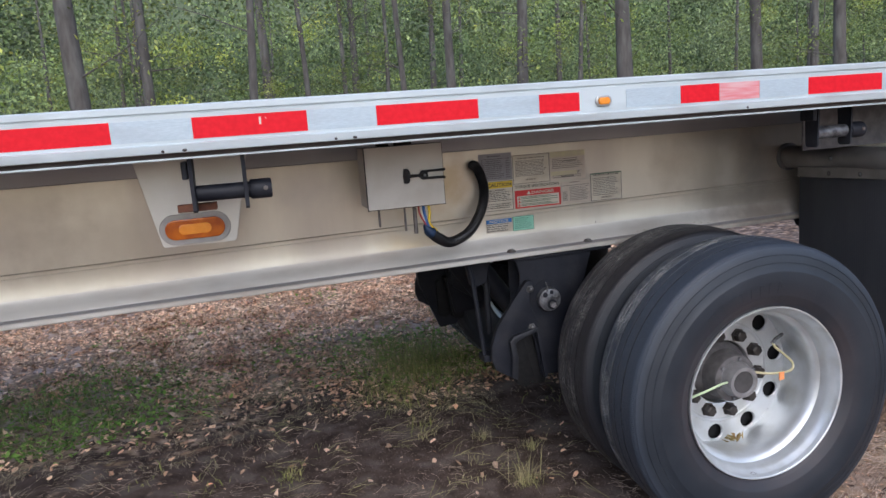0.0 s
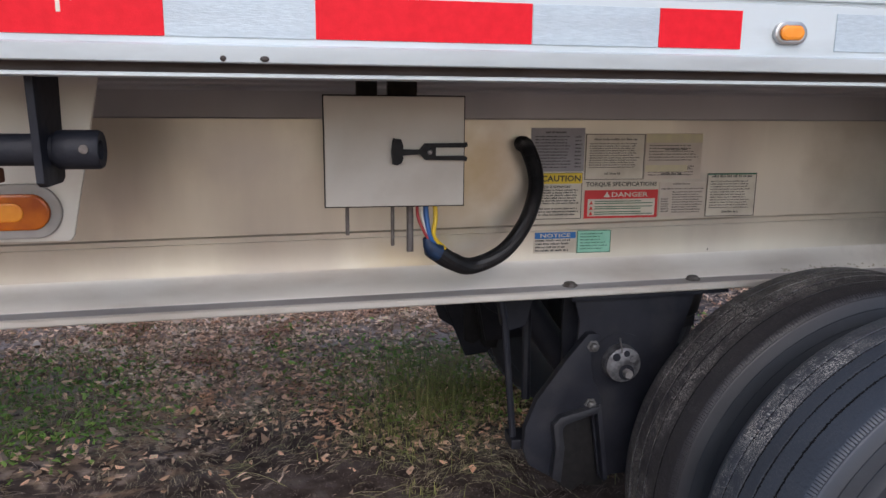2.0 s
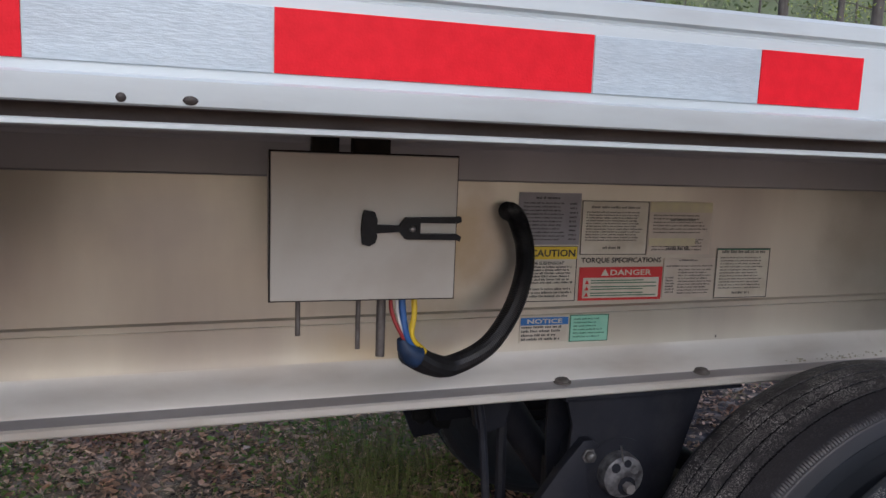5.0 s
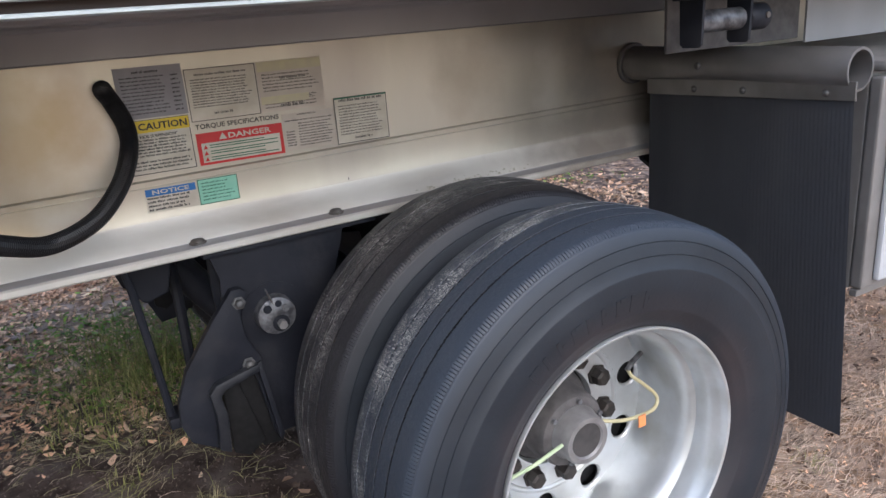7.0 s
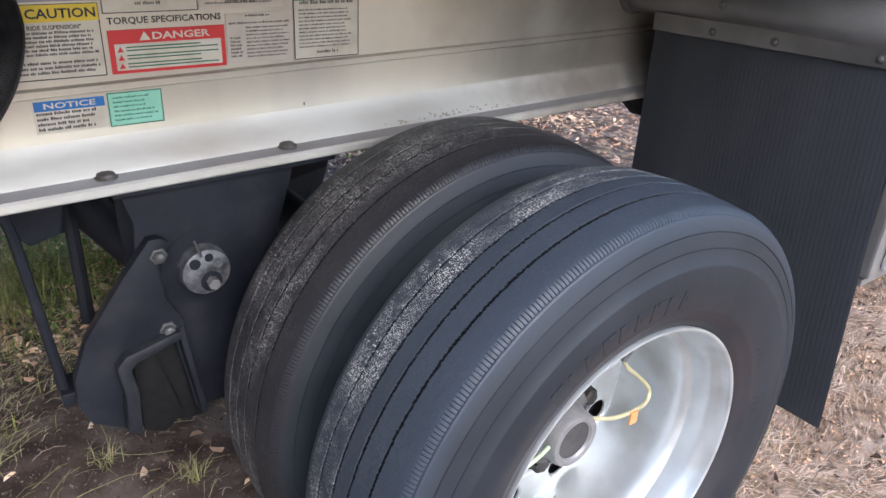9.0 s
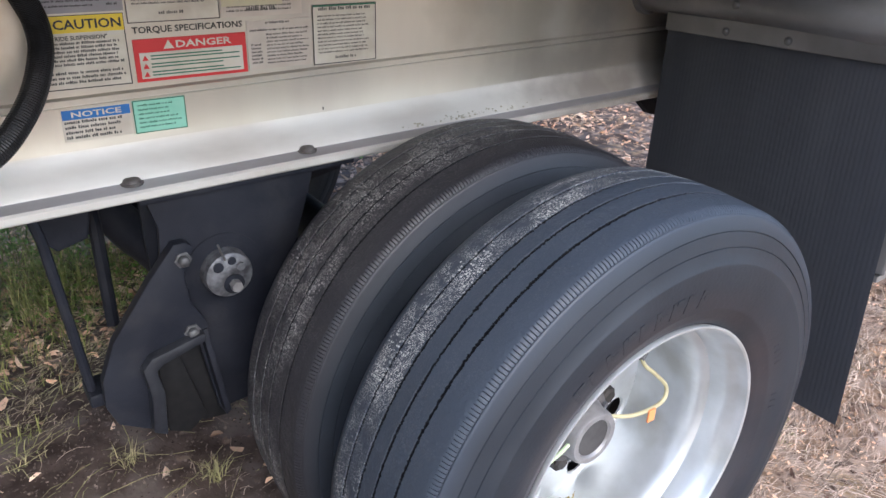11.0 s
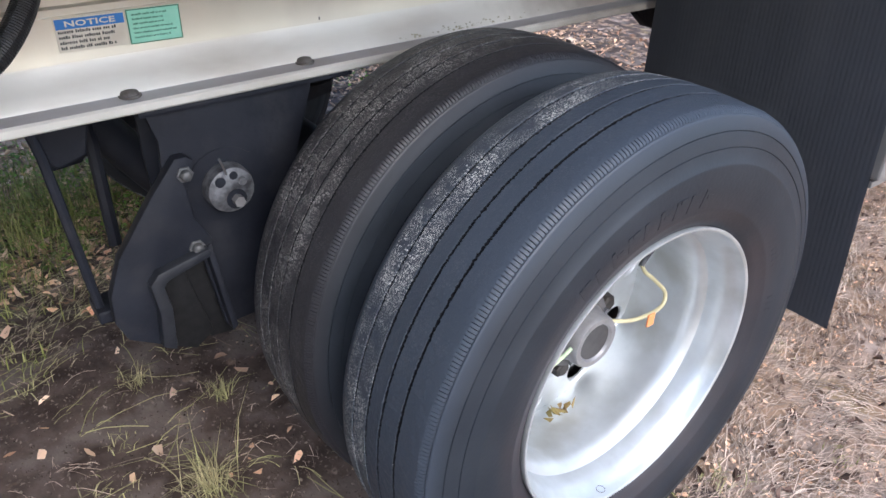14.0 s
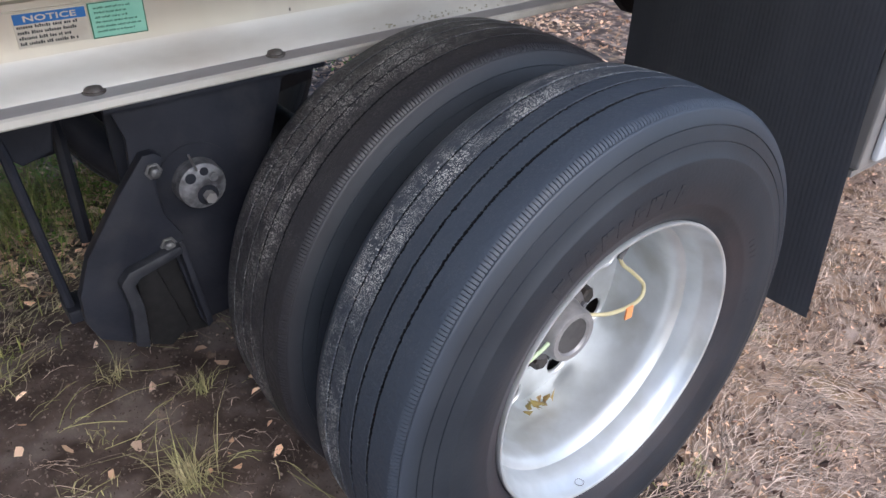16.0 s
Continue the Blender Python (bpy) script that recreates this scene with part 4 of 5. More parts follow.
sticker("cream instruction sticker with a thin frame", 1.036, 1.186, 1.204, 1.313, DECAL_WHITE, DECAL_SOFT, rows(0.010, 0.14, 0.026, 0.088, 11, 0.0025, 5, 0.12) + [(0.02, 0.13, 0.094, 0.004), (0.05, 0.09, 0.012, 0.004)])
sticker("pale sticker with faded yellow bands", 1.188, 1.337, 1.204, 1.314, DECAL_TAN, None, rows(0.010, 0.14, 0.042, 0.084, 6, 0.0026, 6, 0.2) + rows(0.010, 0.14, 0.006, 0.034, 4, 0.0026, 16, 0.2) + [(0.05, 0.11, 0.070, 0.004), (0.045, 0.1, 0.010, 0.005), (0.03, 0.12, 0.026, 0.003)],
        None, 0.022, "", DECAL_OLIVE)
part("yellow_band", box(1.190, 1.300, D - 0.0012, D - 0.0002, 1.222, 1.238, 0), DECAL_OLIVE, trailer)
torque = finish("torque_lettering", lettering("TORQUE SPECIFICATIONS", 0.183, 0.0125), DECAL_LINE, trailer, "dark printed lettering on the beam")
torque.location = (1.041, D + 0.0008, 1.1855)
sticker("white danger sticker with a red frame", 1.039, 1.228, 1.110, 1.1785, DECAL_RED, None, (), None, 0.021, "!DANGER", DECAL_RED, DECAL_WHITE)
part("danger_panel", box(1.047, 1.220, D - 0.0016, D - 0.0002, 1.1155, 1.1570, 0), DECAL_WHITE, trailer)
bm = bmesh.new()
for k in range(3):
    for q in range(2):
        add_box(bm, 1.064, 1.214 - 0.03 * ((k + q) % 2), D - 0.0024, D - 0.0012, 1.1195 + 0.013 * k + 0.0050 * q, 1.1215 + 0.013 * k + 0.0050 * q)
part("danger_print", bm, DECAL_DKGREEN, trailer)
bm = bmesh.new()
for k in range(3):
    bm.faces.new([bm.verts.new((1.050 + a, D - 0.0026, 1.1185 + 0.013 * k + b)) for a, b in ((0, 0), (0.010, 0), (0.005, 0.009))])
part("danger_mark", bm, DECAL_RED, trailer)
sticker("aged tan sticker with faded print", 1.231, 1.354, 1.112, 1.196, DECAL_TAN, None, rows(0.035, 0.118, 0.006, 0.062, 9, 0.0026, 8, 0.15) + [(0.005, 0.118, 0.066, 0.003), (0.035, 0.08, 0.078, 0.003)]
        + rows(0.006, 0.028, 0.008, 0.045, 6, 0.003, 9, 0.2))
sticker("cream sticker with a dark green header", 1.357, 1.491, 1.109, 1.217, DECAL_WHITE, DECAL_LINE, rows(0.010, 0.124, 0.018, 0.090, 11, 0.0026, 10, 0.2) + [(0.012, 0.12, 0.0975, 0.005)] + [(0.045, 0.09, 0.009, 0.0045)], DECAL_SOFT,
        0.004, "", DECAL_DKGREEN)
sticker("white notice sticker with a blue header", 0.916, 1.021, 1.027, 1.079, DECAL_WHITE, None, rows(0.003, 0.1, 0.001, 0.034, 4, 0.0040, 11, 0.25), DECAL_LINE, 0.0165, "NOTICE", DECAL_BLUE, DECAL_WHITE)
sticker("mint green tag sticker with a dark edge", 1.0245, 1.111, 1.0255, 1.081, DECAL_GREEN, DECAL_DKGREEN, rows(0.008, 0.078, 0.006, 0.05, 6, 0.0025, 12, 0.4), DECAL_DKGREEN)

# ---- control box with latch, pins and corrugated hose ----
ctrl = new("control_box")
ctrl.parent, ctrl.location = trailer, (0.415, 0.344, 1.2)
ctrl["label"] = "cream-painted metal control box with a rubber latch"
part("body", box(0.003, 0.245, 0.004, 0.16, 0.002, 0.192, 0.003), BOX_PAINT, ctrl)
part("lid", box(0.0, 0.248, -0.002, 0.003, 0.0, 0.1935, 0.0015), BOX_PAINT, ctrl)
# black strip put in for the shadow in the lid gap
part("gasket", box(-0.0022, 0.2502, 0.0032, 0.0065, -0.0022, 0.1957, 0.0), RUBBER_SHADE_BLACK, ctrl, "thin black strip for the lid gap's shadow")
for sx0, sx1 in ((0.065, 0.105), (0.125, 0.182)):
    part("hanger_strap", box(sx0, sx1, 0.13, 0.155, 0.1925, 0.2365, 0.002), NUT, ctrl, "dark steel hanger strap")
bm = prism([(0.118, 0.076), (0.126, 0.074), (0.134, 0.078), (0.137, 0.086), (0.136, 0.091), (0.167, 0.093), (0.176, 0.083), (0.247, 0.082), (0.2505, 0.080), (0.2525, 0.087), (0.247, 0.090),
            (0.195, 0.090), (0.195, 0.105), (0.247, 0.105), (0.2525, 0.107), (0.2515, 0.114), (0.247, 0.113), (0.176, 0.112), (0.167, 0.101), (0.136, 0.102), (0.137, 0.108), (0.133, 0.119), (0.120, 0.121),
            (0.118, 0.115), (0.116, 0.097)], -0.013, -0.002)
part("latch", bm, RUBBER_SHADE_BLACK, ctrl, "black rubber T-latch")
me = lathe([(0, -0.016), (0.003, -0.0155), (0.0045, -0.0135), (0.0045, -0.010)], 12)
finish("latch_rivet", me, CHROME, ctrl, "", 50).location = (0.184, 0, 0.097)
for px, pl, pr in ((0.040, 0.060, 0.0036), (0.124, 0.082, 0.0036), (0.157, 0.094, 0.0068)):
    part("drain_pin", tube(((px, 0.05, 0.004), (px, 0.05, -pl)), pr, 10), BOLT, ctrl, "dull brown steel rod", 40)
for wx, mt, lab, off in ((0.170, RED_WIRE, "red wire", -0.010), (0.178, WHITE_WIRE, "white wire", -0.004), (0.186, BLUE, "blue wire", 0.002), (0.203, YELLOW, "yellow wire", 0.007)):
    pts = spline(((wx, 0.05, 0.006), (wx + 0.002, 0.045, -0.03), (wx * 0.4 + 0.12, 0.04, -0.065), (0.218 + off, 0.055, -0.092)), 14)
    part("wire", tube(pts, {RED_WIRE: 0.0030, WHITE_WIRE: 0.0024, BLUE: 0.0052}.get(mt, 0.0044), 8), mt, ctrl, lab, 60)
loop = spline(((0.464, 0.375, 0.090), (0.460, 0.325, 0.089), (0.470, 0.315, 0.068), (0.487, 0.322, 0.02), (0.484, 0.318, -0.03), (0.452, 0.288, -0.09), (0.392, 0.245, -0.142), (0.312, 0.200, -0.161),
               (0.248, 0.115, -0.129), (0.199, 0.046, -0.090)), 380)
part("tape_wrap", tube(((0.212, 0.052, -0.098), (0.204, 0.049, -0.094), (0.192, 0.047, -0.080), (0.188, 0.046, -0.068)), 0, 12, True, 0, (0.0178, 0.0176, 0.0120, 0.008)), NAVY, ctrl, "navy tape round the wires", 50)
part("hose", tube(loop, 0.0172, 14, True, 0.0012), HOSE, ctrl, "corrugated black plastic conduit")

# ---- strap winches, lamp plate and marker lamp under the rail ----
def winch(x, metal, label, z=1.319, y=0.085, w2=1.0, drum=None):
    w = new("strap_winch")
    w.parent, w.location = trailer, (x, y, z)
    w["label"] = label
    me = lathe([(0.0, -0.078), (0.018, -0.078), (0.021, -0.075), (0.021, 0.075), (0.018, 0.078), (0.0, 0.078)], 24)
    d = finish("drum", me, drum or metal, w, "", 40)
    d.rotation_euler = (0, 0, radians(90))
    me = lathe([(0.013, -0.026), (0.0235, -0.028), (0.026, -0.024), (0.026, 0.024), (0.0235, 0.028), (0.013, 0.026)], 24, closed=True)
    d = finish("ratchet_head", me, STEEL if metal is STEEL else BLACK_STEEL, w, "", 40)
    d.location, d.rotation_euler = (0.086, 0, 0), (0, 0, radians(90))
    d = part("head_hole", tube(((0.098, -0.028, 0.002), (0.098, 0.028, 0.002)), 0.006, 10), BOLT, w)
    for bx in (-0.082, 0.048):
        bm = prism([(a * w2, b) for a, b in ((-0.042, -0.040), (-0.030, -0.046), (0.030, -0.046), (0.042, -0.040), (0.050, 0.0998), (-0.050, 0.0998))], -0.005 * w2, 0.005 * w2, 0.001)
        ob = part("side_plate", bm, metal, w)
        ob.location, ob.rotation_euler = (bx, 0, 0), (0, 0, radians(90))
    part("mount_strap", box(-0.10, 0.066, -0.05, 0.05, 0.0945, 0.1, 0.001), metal, w)
    part("pawl", box(-0.105, -0.090, -0.03, 0.03, 0.04, 0.085, 0.004), BLACK_STEEL, w)
    return w


first = winch(0.005, BLACK_STEEL, "black-painted strap winch under the side rail")
part("winch_foot", box(-0.130, -0.03, 0.03, 0.06, -0.048, -0.028, 0.003), RUST, first, "rusty brown steel foot")
winch(1.935, BLACK_STEEL, "black strap winch with a bare steel drum under the rail", 1.334, 0.10, 0.62, STEEL)

plate = new("lamp_plate")
plate.parent, plate.location = trailer, (0, 0.29, 0)
plate["label"] = "pale tapered plate that carries an oval amber turn lamp"
part("plate", prism([(-0.245, 1.4185), (-0.192, 1.166), (-0.186, 1.160), (0.006, 1.160), (0.013, 1.167), (0.068, 1.4185)], 0, 0.006, 0.0015), PLATE_PAINT, plate)
part("side_flange", prism([(-0.245, 1.4185), (-0.192, 1.166), (-0.189, 1.166), (-0.242, 1.4185)], 0.006, 0.05), PLATE_PAINT, plate)
# black disc stands in for the shade in the hole
part("hole", tube(((-0.088, -0.001, 1.352), (-0.088, 0.004, 1.352)), 0.006, 12), RUBBER_SHADE_BLACK, plate)
part("grommet", prism(oval(-0.098, 1.209, 0.196, 0.088), -0.008, 0.002, 0.003), GROMMET, plate, "grey rubber grommet")
part("lens", prism(oval(-0.098, 1.209, 0.164, 0.058), -0.016, -0.004, 0.004), AMBER, plate, "oval amber lens")
part("reflector", prism(oval(-0.098, 1.209, 0.090, 0.030), -0.0185, -0.014, 0.003), AMBER_CORE, plate, "bright amber centre")
part("rear_plate", prism([(2.46, 1.4185), (2.46, 1.25), (2.80, 1.25), (2.80, 1.4185)], 0.29, 0.296, 0.001), ALU_GREY, trailer, "grey bracket plate")

marker = new("marker_lamp")
marker.parent, marker.location = trailer, (1.0505, 0, 1.4825)
marker["label"] = "small oval amber marker lamp with a chrome bezel"
part("bezel", prism(oval(0, 0, 0.050, 0.031), -0.007, 0.001, 0.003), CHROME, marker)
part("lens", prism(oval(0, 0, 0.036, 0.020), -0.012, -0.005, 0.004), AMBER_CORE, marker, "amber lens")

# ---- wheels ----
HUB = (1.617, 0.506)
R = 0.5035


def tyre_mesh(side, fine=True):
    """side -1 has the finely cut edge towards -y."""
    half = [(0.288, -0.098), (0.296, -0.112), (0.312, -0.121), (0.330, -0.1285), (0.3318, -0.1297), (0.336, -0.1305), (0.352, -0.1345), (0.372, -0.1384), (0.392, -0.140), (0.412, -0.1390), (0.4165, -0.1390), (0.4195, -0.1383),
            (0.421, -0.1372), (0.4440, -0.1325), (0.4446, -0.1308), (0.4456, -0.1306), (0.4462, -0.1320), (0.4480, -0.1316), (0.4690, -0.1256), (0.4697, -0.1238), (0.4708, -0.1235), (0.4714, -0.1250), (0.4770, -0.1228), (0.486, -0.1188), (0.491, -0.1172), (0.4945, -0.1160), (0.4958, -0.1140), (0.4948, -0.1122), (0.5002, -0.1098), (0.5046, -0.1020), (0.5050, -0.1008),
            (0.5066, -0.0950), (0.5085, -0.075)]
    for c in (-0.0575, -0.0175):
        rr = 0.513 - 0.9 * c * c
        half += [(rr, c - 0.0030), (rr - 0.012, c - 0.0022), (rr - 0.012, c + 0.0022), (rr, c + 0.0030)]
    half = [(0.288 + (r - 0.288) * 0.958, y) for r, y in half] if fine else half[::2]
    prof = half + [(r, -y) for r, y in half[::-1]]
    tread = 0.288 + (0.5066 - 0.288) * 0.958
    prof = [(r, y + 0.0038 * min(1, max(0, (r - tread) / 0.002))) for r, y in prof]
    rows_cut = {i for i, (r, y) in enumerate(prof) if abs(y) in (0.1098, 0.1020) and y * side > 0}
    seg = 1880 if fine else 90

    def notch(i, k):
        return -(0.0070 if fine and i in rows_cut and k % 4 == 0 else 0)
    r = random.Random(3)
    worn = [[r.gauss(0, 0.0008) for _ in range(seg)] for _ in range(6)]
    edge = {i: q % 6 for q, i in enumerate(i for i, (rr, y) in enumerate(prof) if abs(y) < 0.067)}

    def wobble(i, k):
        return worn[edge[i]][k] if fine and i in edge else 0.0
    return lathe(prof, seg, notch=notch, shift=wobble, angle=(lambda k: k - k % 4 + (0, 0.42, 2, 3.58)[k % 4]) if fine else None)


def disc_mesh(r0, r1, rh, hole, y0, thick, n=10, cone=0.0):
    """A wheel disc with n round hand holes."""
    bm = bmesh.new()
    step = 2 * math.pi / n

    def at(r, a, y):
        return (r * math.cos(a), y + cone * (r - r0), r * math.sin(a))
    per = 8
    for s in range(n):
        c = s * step + radians(10)
        outer = []
        for side in range(4):
            for k in range(per):
                u = k / per
                a, r = ((-0.5 + u, r1) if side == 0 else (0.5, r1 + (r0 - r1) * u) if side == 1 else (0.5 - u, r0) if side == 2 else (-0.5, r0 + (r1 - r0) * u))
                outer.append((r, c + a * step))
        inner = []
        for r, a in outer:
            dx, dz = (a - c) * rh, r - rh
            l = math.hypot(dx, dz)
            inner.append((rh + hole * dz / l, c + hole * dx / l / rh))
        o = [bm.verts.new(at(r, a, y0)) for r, a in outer]
        m = [bm.verts.new(at(rh + (r - rh) * 1.12, c + (a - c) * 1.12, y0)) for r, a in inner]
        i1 = [bm.verts.new(at(r, a, y0 + 0.004)) for r, a in inner]
        i2 = [bm.verts.new(at(r, a, y0 + thick)) for r, a in inner]
        q = len(o)
        for k in range(q):
            j = (k + 1) % q
            for p1, p2 in ((o, m), (m, i1), (i1, i2)):
                bm.faces.new((p1[k], p1[j], p2[j], p2[k]))
    bmesh.ops.remove_doubles(bm, verts=bm.verts, dist=0.0003)
    bmesh.ops.recalc_face_normals(bm, faces=bm.faces)
    return bm


def wheel(y, face, outer, label, rubber, flip=False):
    """y: the tyre's middle; face: the y of the disc from the middle."""
    w = new("wheel")
    w.parent = trailer
    w.matrix_basis = pose(HUB[0], y, HUB[1], 0, 0, 180 if flip else 0)
    w["label"] = label
    finish("tyre", tyre_mesh(-1, not flip), rubber, w, "worn black rubber tyre with ribbed tread and fine shoulder slits", 42)
    if not outer:
        prof = [(0.292, -0.115), (0.28, -0.112), (0.272, -0.10), (0.26, -0.05), (0.255, 0.0), (0.272, 0.10), (0.292, 0.115)]
        finish("rim", lathe(prof, 72), POLISHED, w, "aluminium rim", 40)
        return w
    prof = [(0.2900, -0.1010), (0.2925, -0.1090), (0.2936, -0.1150), (0.2925, -0.1185), (0.2895, -0.1185), (0.2865, -0.1165), (0.2835, -0.1080), (0.2810, -0.0980), (0.2740, -0.0900), (0.2690, -0.0760), (0.2665, -0.0560),
            (0.2655, -0.0480), (0.2560, -0.0420), (0.2500, -0.0330), (0.2470, -0.0150), (0.2480, 0.010), (0.2530, 0.060), (0.2575, face - 0.010), (0.2580, face)]
    finish("rim", lathe(prof, 144), POLISHED, w, "polished aluminium dish rim", 32)
    part("disc", disc_mesh(0.186, 0.2580, 0.2225, 0.0285, face, 0.009), POLISHED, w, "bright disc with ten hand holes", 30)
    # black sheet put in for the shade behind the hand holes
    finish("back_plate", lathe([(0.2580, face + 0.030), (0.05, face + 0.030)], 48), RUBBER_SHADE_BLACK, w)
    finish("disc_lip", lathe([(0.186, face), (0.183, face - 0.003), (0.179, face - 0.004), (0.175, face - 0.003), (0.172, face + 0.001), (0.122, face + 0.002), (0.116, face + 0.005), (0.114, face + 0.03)], 60), POLISHED, w, "", 40)
    # bore painted black to put its shade into the colour
    finish("hub_flange", lathe([(0.116, face + 0.028), (0.08, face + 0.028)], 48), RUBBER_SHADE_BLACK, w, "hub recess blackened as in shade")
    for k in range(10):
        a = radians(28 + 36 * k)
        c, q = 0.143 * math.cos(a), 0.143 * math.sin(a)
        bm = tube(((c, face + 0.004, q), (c, face - 0.004, q), (c, face - 0.0041, q), (c, face - 0.026, q), (c, face - 0.030, q)), 0, 6, True, 0, (0.026, 0.026, 0.0215, 0.020, 0.014))
        part("wheel_nut", bm, NUT, w, "dark hex wheel nut", 30)
    prof = [(0.112, face + 0.028), (0.106, face + 0.010), (0.090, face - 0.006), (0.086, face - 0.060), (0.080, face - 0.070), (0.062, face - 0.076)]
    finish("hub_barrel", lathe(prof, 48), DARK_HUB, w, "dusty dark hub barrel", 35)
    prof = [(0.063, face - 0.076), (0.058, face - 0.088), (0.0565, face - 0.112), (0.053, face - 0.119), (0.042, face - 0.119), (0.0385, face - 0.114)]
    finish("hub_cap", lathe(prof, 48), HUB_RING, w, "grey hub cap ring", 35)
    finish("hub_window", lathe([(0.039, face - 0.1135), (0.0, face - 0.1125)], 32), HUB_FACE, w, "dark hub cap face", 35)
    for k in range(6):
        a = radians(60 * k + 20)
        part("hub_bolt", tube(((0.072 * math.cos(a), face - 0.074, 0.072 * math.sin(a)), (0.072 * math.cos(a), face - 0.081, 0.072 * math.sin(a))), 0.006, 6), STEEL, w, "", 30)
    return w


OUT_Y, IN_Y = 0.130, 0.465
FACE = 0.120
near_outer = wheel(OUT_Y, FACE, True, "outer dual wheel with a polished aluminium dish rim on soil", TYRE_OUT)
wheel(IN_Y, FACE, False, "inner dual wheel with dusty tread on soil", TYRE_IN)
wheel(2.59 - OUT_Y, FACE, True, "far outer dual wheel", TYRE_OUT, True)
wheel(2.59 - IN_Y, FACE, False, "far inner dual wheel", TYRE_IN, True)


def local(x, y, z):
    return (x - HUB[0], y - OUT_Y, z - HUB[1])


air = spline([local(*p) for p in ((1.655, 0.142, 0.536), (1.70, 0.125, 0.528), (1.75, 0.120, 0.524), (1.800, 0.125, 0.524), (1.815, 0.135, 0.545), (1.785, 0.145, 0.580), (1.757, 0.150, 0.606), (1.750, 0.156, 0.622))], 40)
part("air_line", tube(air, 0.0042, 10), AIR_LINE, near_outer, "pale yellow tyre inflation line", 60)
part("valve_stem", tube([local(1.748, 0.156, 0.620), local(1.765, 0.160, 0.632), local(1.80, 0.168, 0.642)], 0.006, 8), STEEL, near_outer, "", 40)
part("line_tag", box(0.126, 0.146, -0.018, -0.014, -0.006, 0.022, 0.001), ORANGE_TAG, near_outer, "orange paper tag")
air = spline([local(*p) for p in ((1.555, 0.140, 0.515), (1.52, 0.130, 0.516), (1.48, 0.130, 0.505), (1.44, 0.140, 0.490), (1.415, 0.155, 0.475))], 20)
part("air_line", tube(air, 0.0042, 10), AIR_LINE_B, near_outer, "pale green tyre inflation line", 60)
# raised sidewall marking, drawn as plain bars
def sidewall_bar(a0, a1, r0, r1):
    verts = []
    for proud in (0.0, 0.0011):
        for q in range(3):
            rr = r0 + (r1 - r0) * q / 2
            y = -0.1335 - (rr - 0.344) * 0.19 + 0.0004 - proud
            s = 0.06 * (a0 - a1) if proud else 0.0
            for a in (a0 - s, a1 + s):
                verts.append((rr * math.cos(radians(a)), y, rr * math.sin(radians(a))))
    top = [(6 + 2 * q, 7 + 2 * q, 9 + 2 * q, 8 + 2 * q) for q in range(2)]
    sides = [(2 * q + k, 2 * q + 2 + k, 2 * q + 8 + k, 2 * q + 6 + k) for q in range(2) for k in (0, 1)]
    me = bpy.data.meshes.new("sidewall_mark")
    me.from_pydata(verts, [], top + sides + [(0, 1, 7, 6), (4, 5, 11, 10)])
    finish("sidewall_mark", me, TYRE_OUT, near_outer)


for a0, n, w0, gap in ((130, 9, 5.4, 3.9), (30, 4, 2.6, 1.6), (8, 3, 2.6, 1.6)):
    for k in range(n):
        s = a0 - k * w0
        deep = 0.034 if n == 9 else 0.012
        sidewall_bar(s, s - gap * 0.34, 0.344, 0.344 + deep)
        if n == 9 and k % 3 != 1:
            sidewall_bar(s - gap * 0.38, s - gap, 0.344 + deep * (0.76, 0.0, 0.42)[k % 3], 0.344 + deep * (1.0, 0.2, 0.64)[k % 3])
for pts in (((1.262, 0.372, 0.832), (1.285, 0.362, 0.846), (1.305, 0.352, 0.858)), ((1.262, 0.372, 0.832), (1.256, 0.384, 0.836))):
    part("straw_bit", tube(pts, 0.0016, 5), DRY_GRASS, trailer, "pale straw caught on the tread")
# yellow-green leaf and round stamp inside the rim
bm = bmesh.new()
for k in range(9):
    m = pose(-0.030 + 0.009 * k, 0.070 + 0.006 * (k % 2), -0.236 + 0.006 * (k % 3), 20 * k, 30 - 15 * k, 40 * k)
    f = bm.faces.new([bm.verts.new(m @ Vector(v)) for v in ((-0.019, 0, 0.004), (0, -0.009, 0), (0.020, 0, 0.005), (0, 0.008, 0))])
leafy = part("dead_leaf", bm, DEAD_LEAF, near_outer, "olive-brown dead leaves caught in the rim")
bm = bmesh.new()
add_tube(bm, [(0.0085 * math.cos(k * math.pi / 12), 0, 0.0085 * math.sin(k * math.pi / 12)) for k in range(25)], 0.0006, 4, False)
stamp = part("rim_stamp", bm, BOLT, near_outer, "round stamped mark")
stamp.matrix_basis = pose(-0.047, -0.103, -0.274, 90, 0, 0)

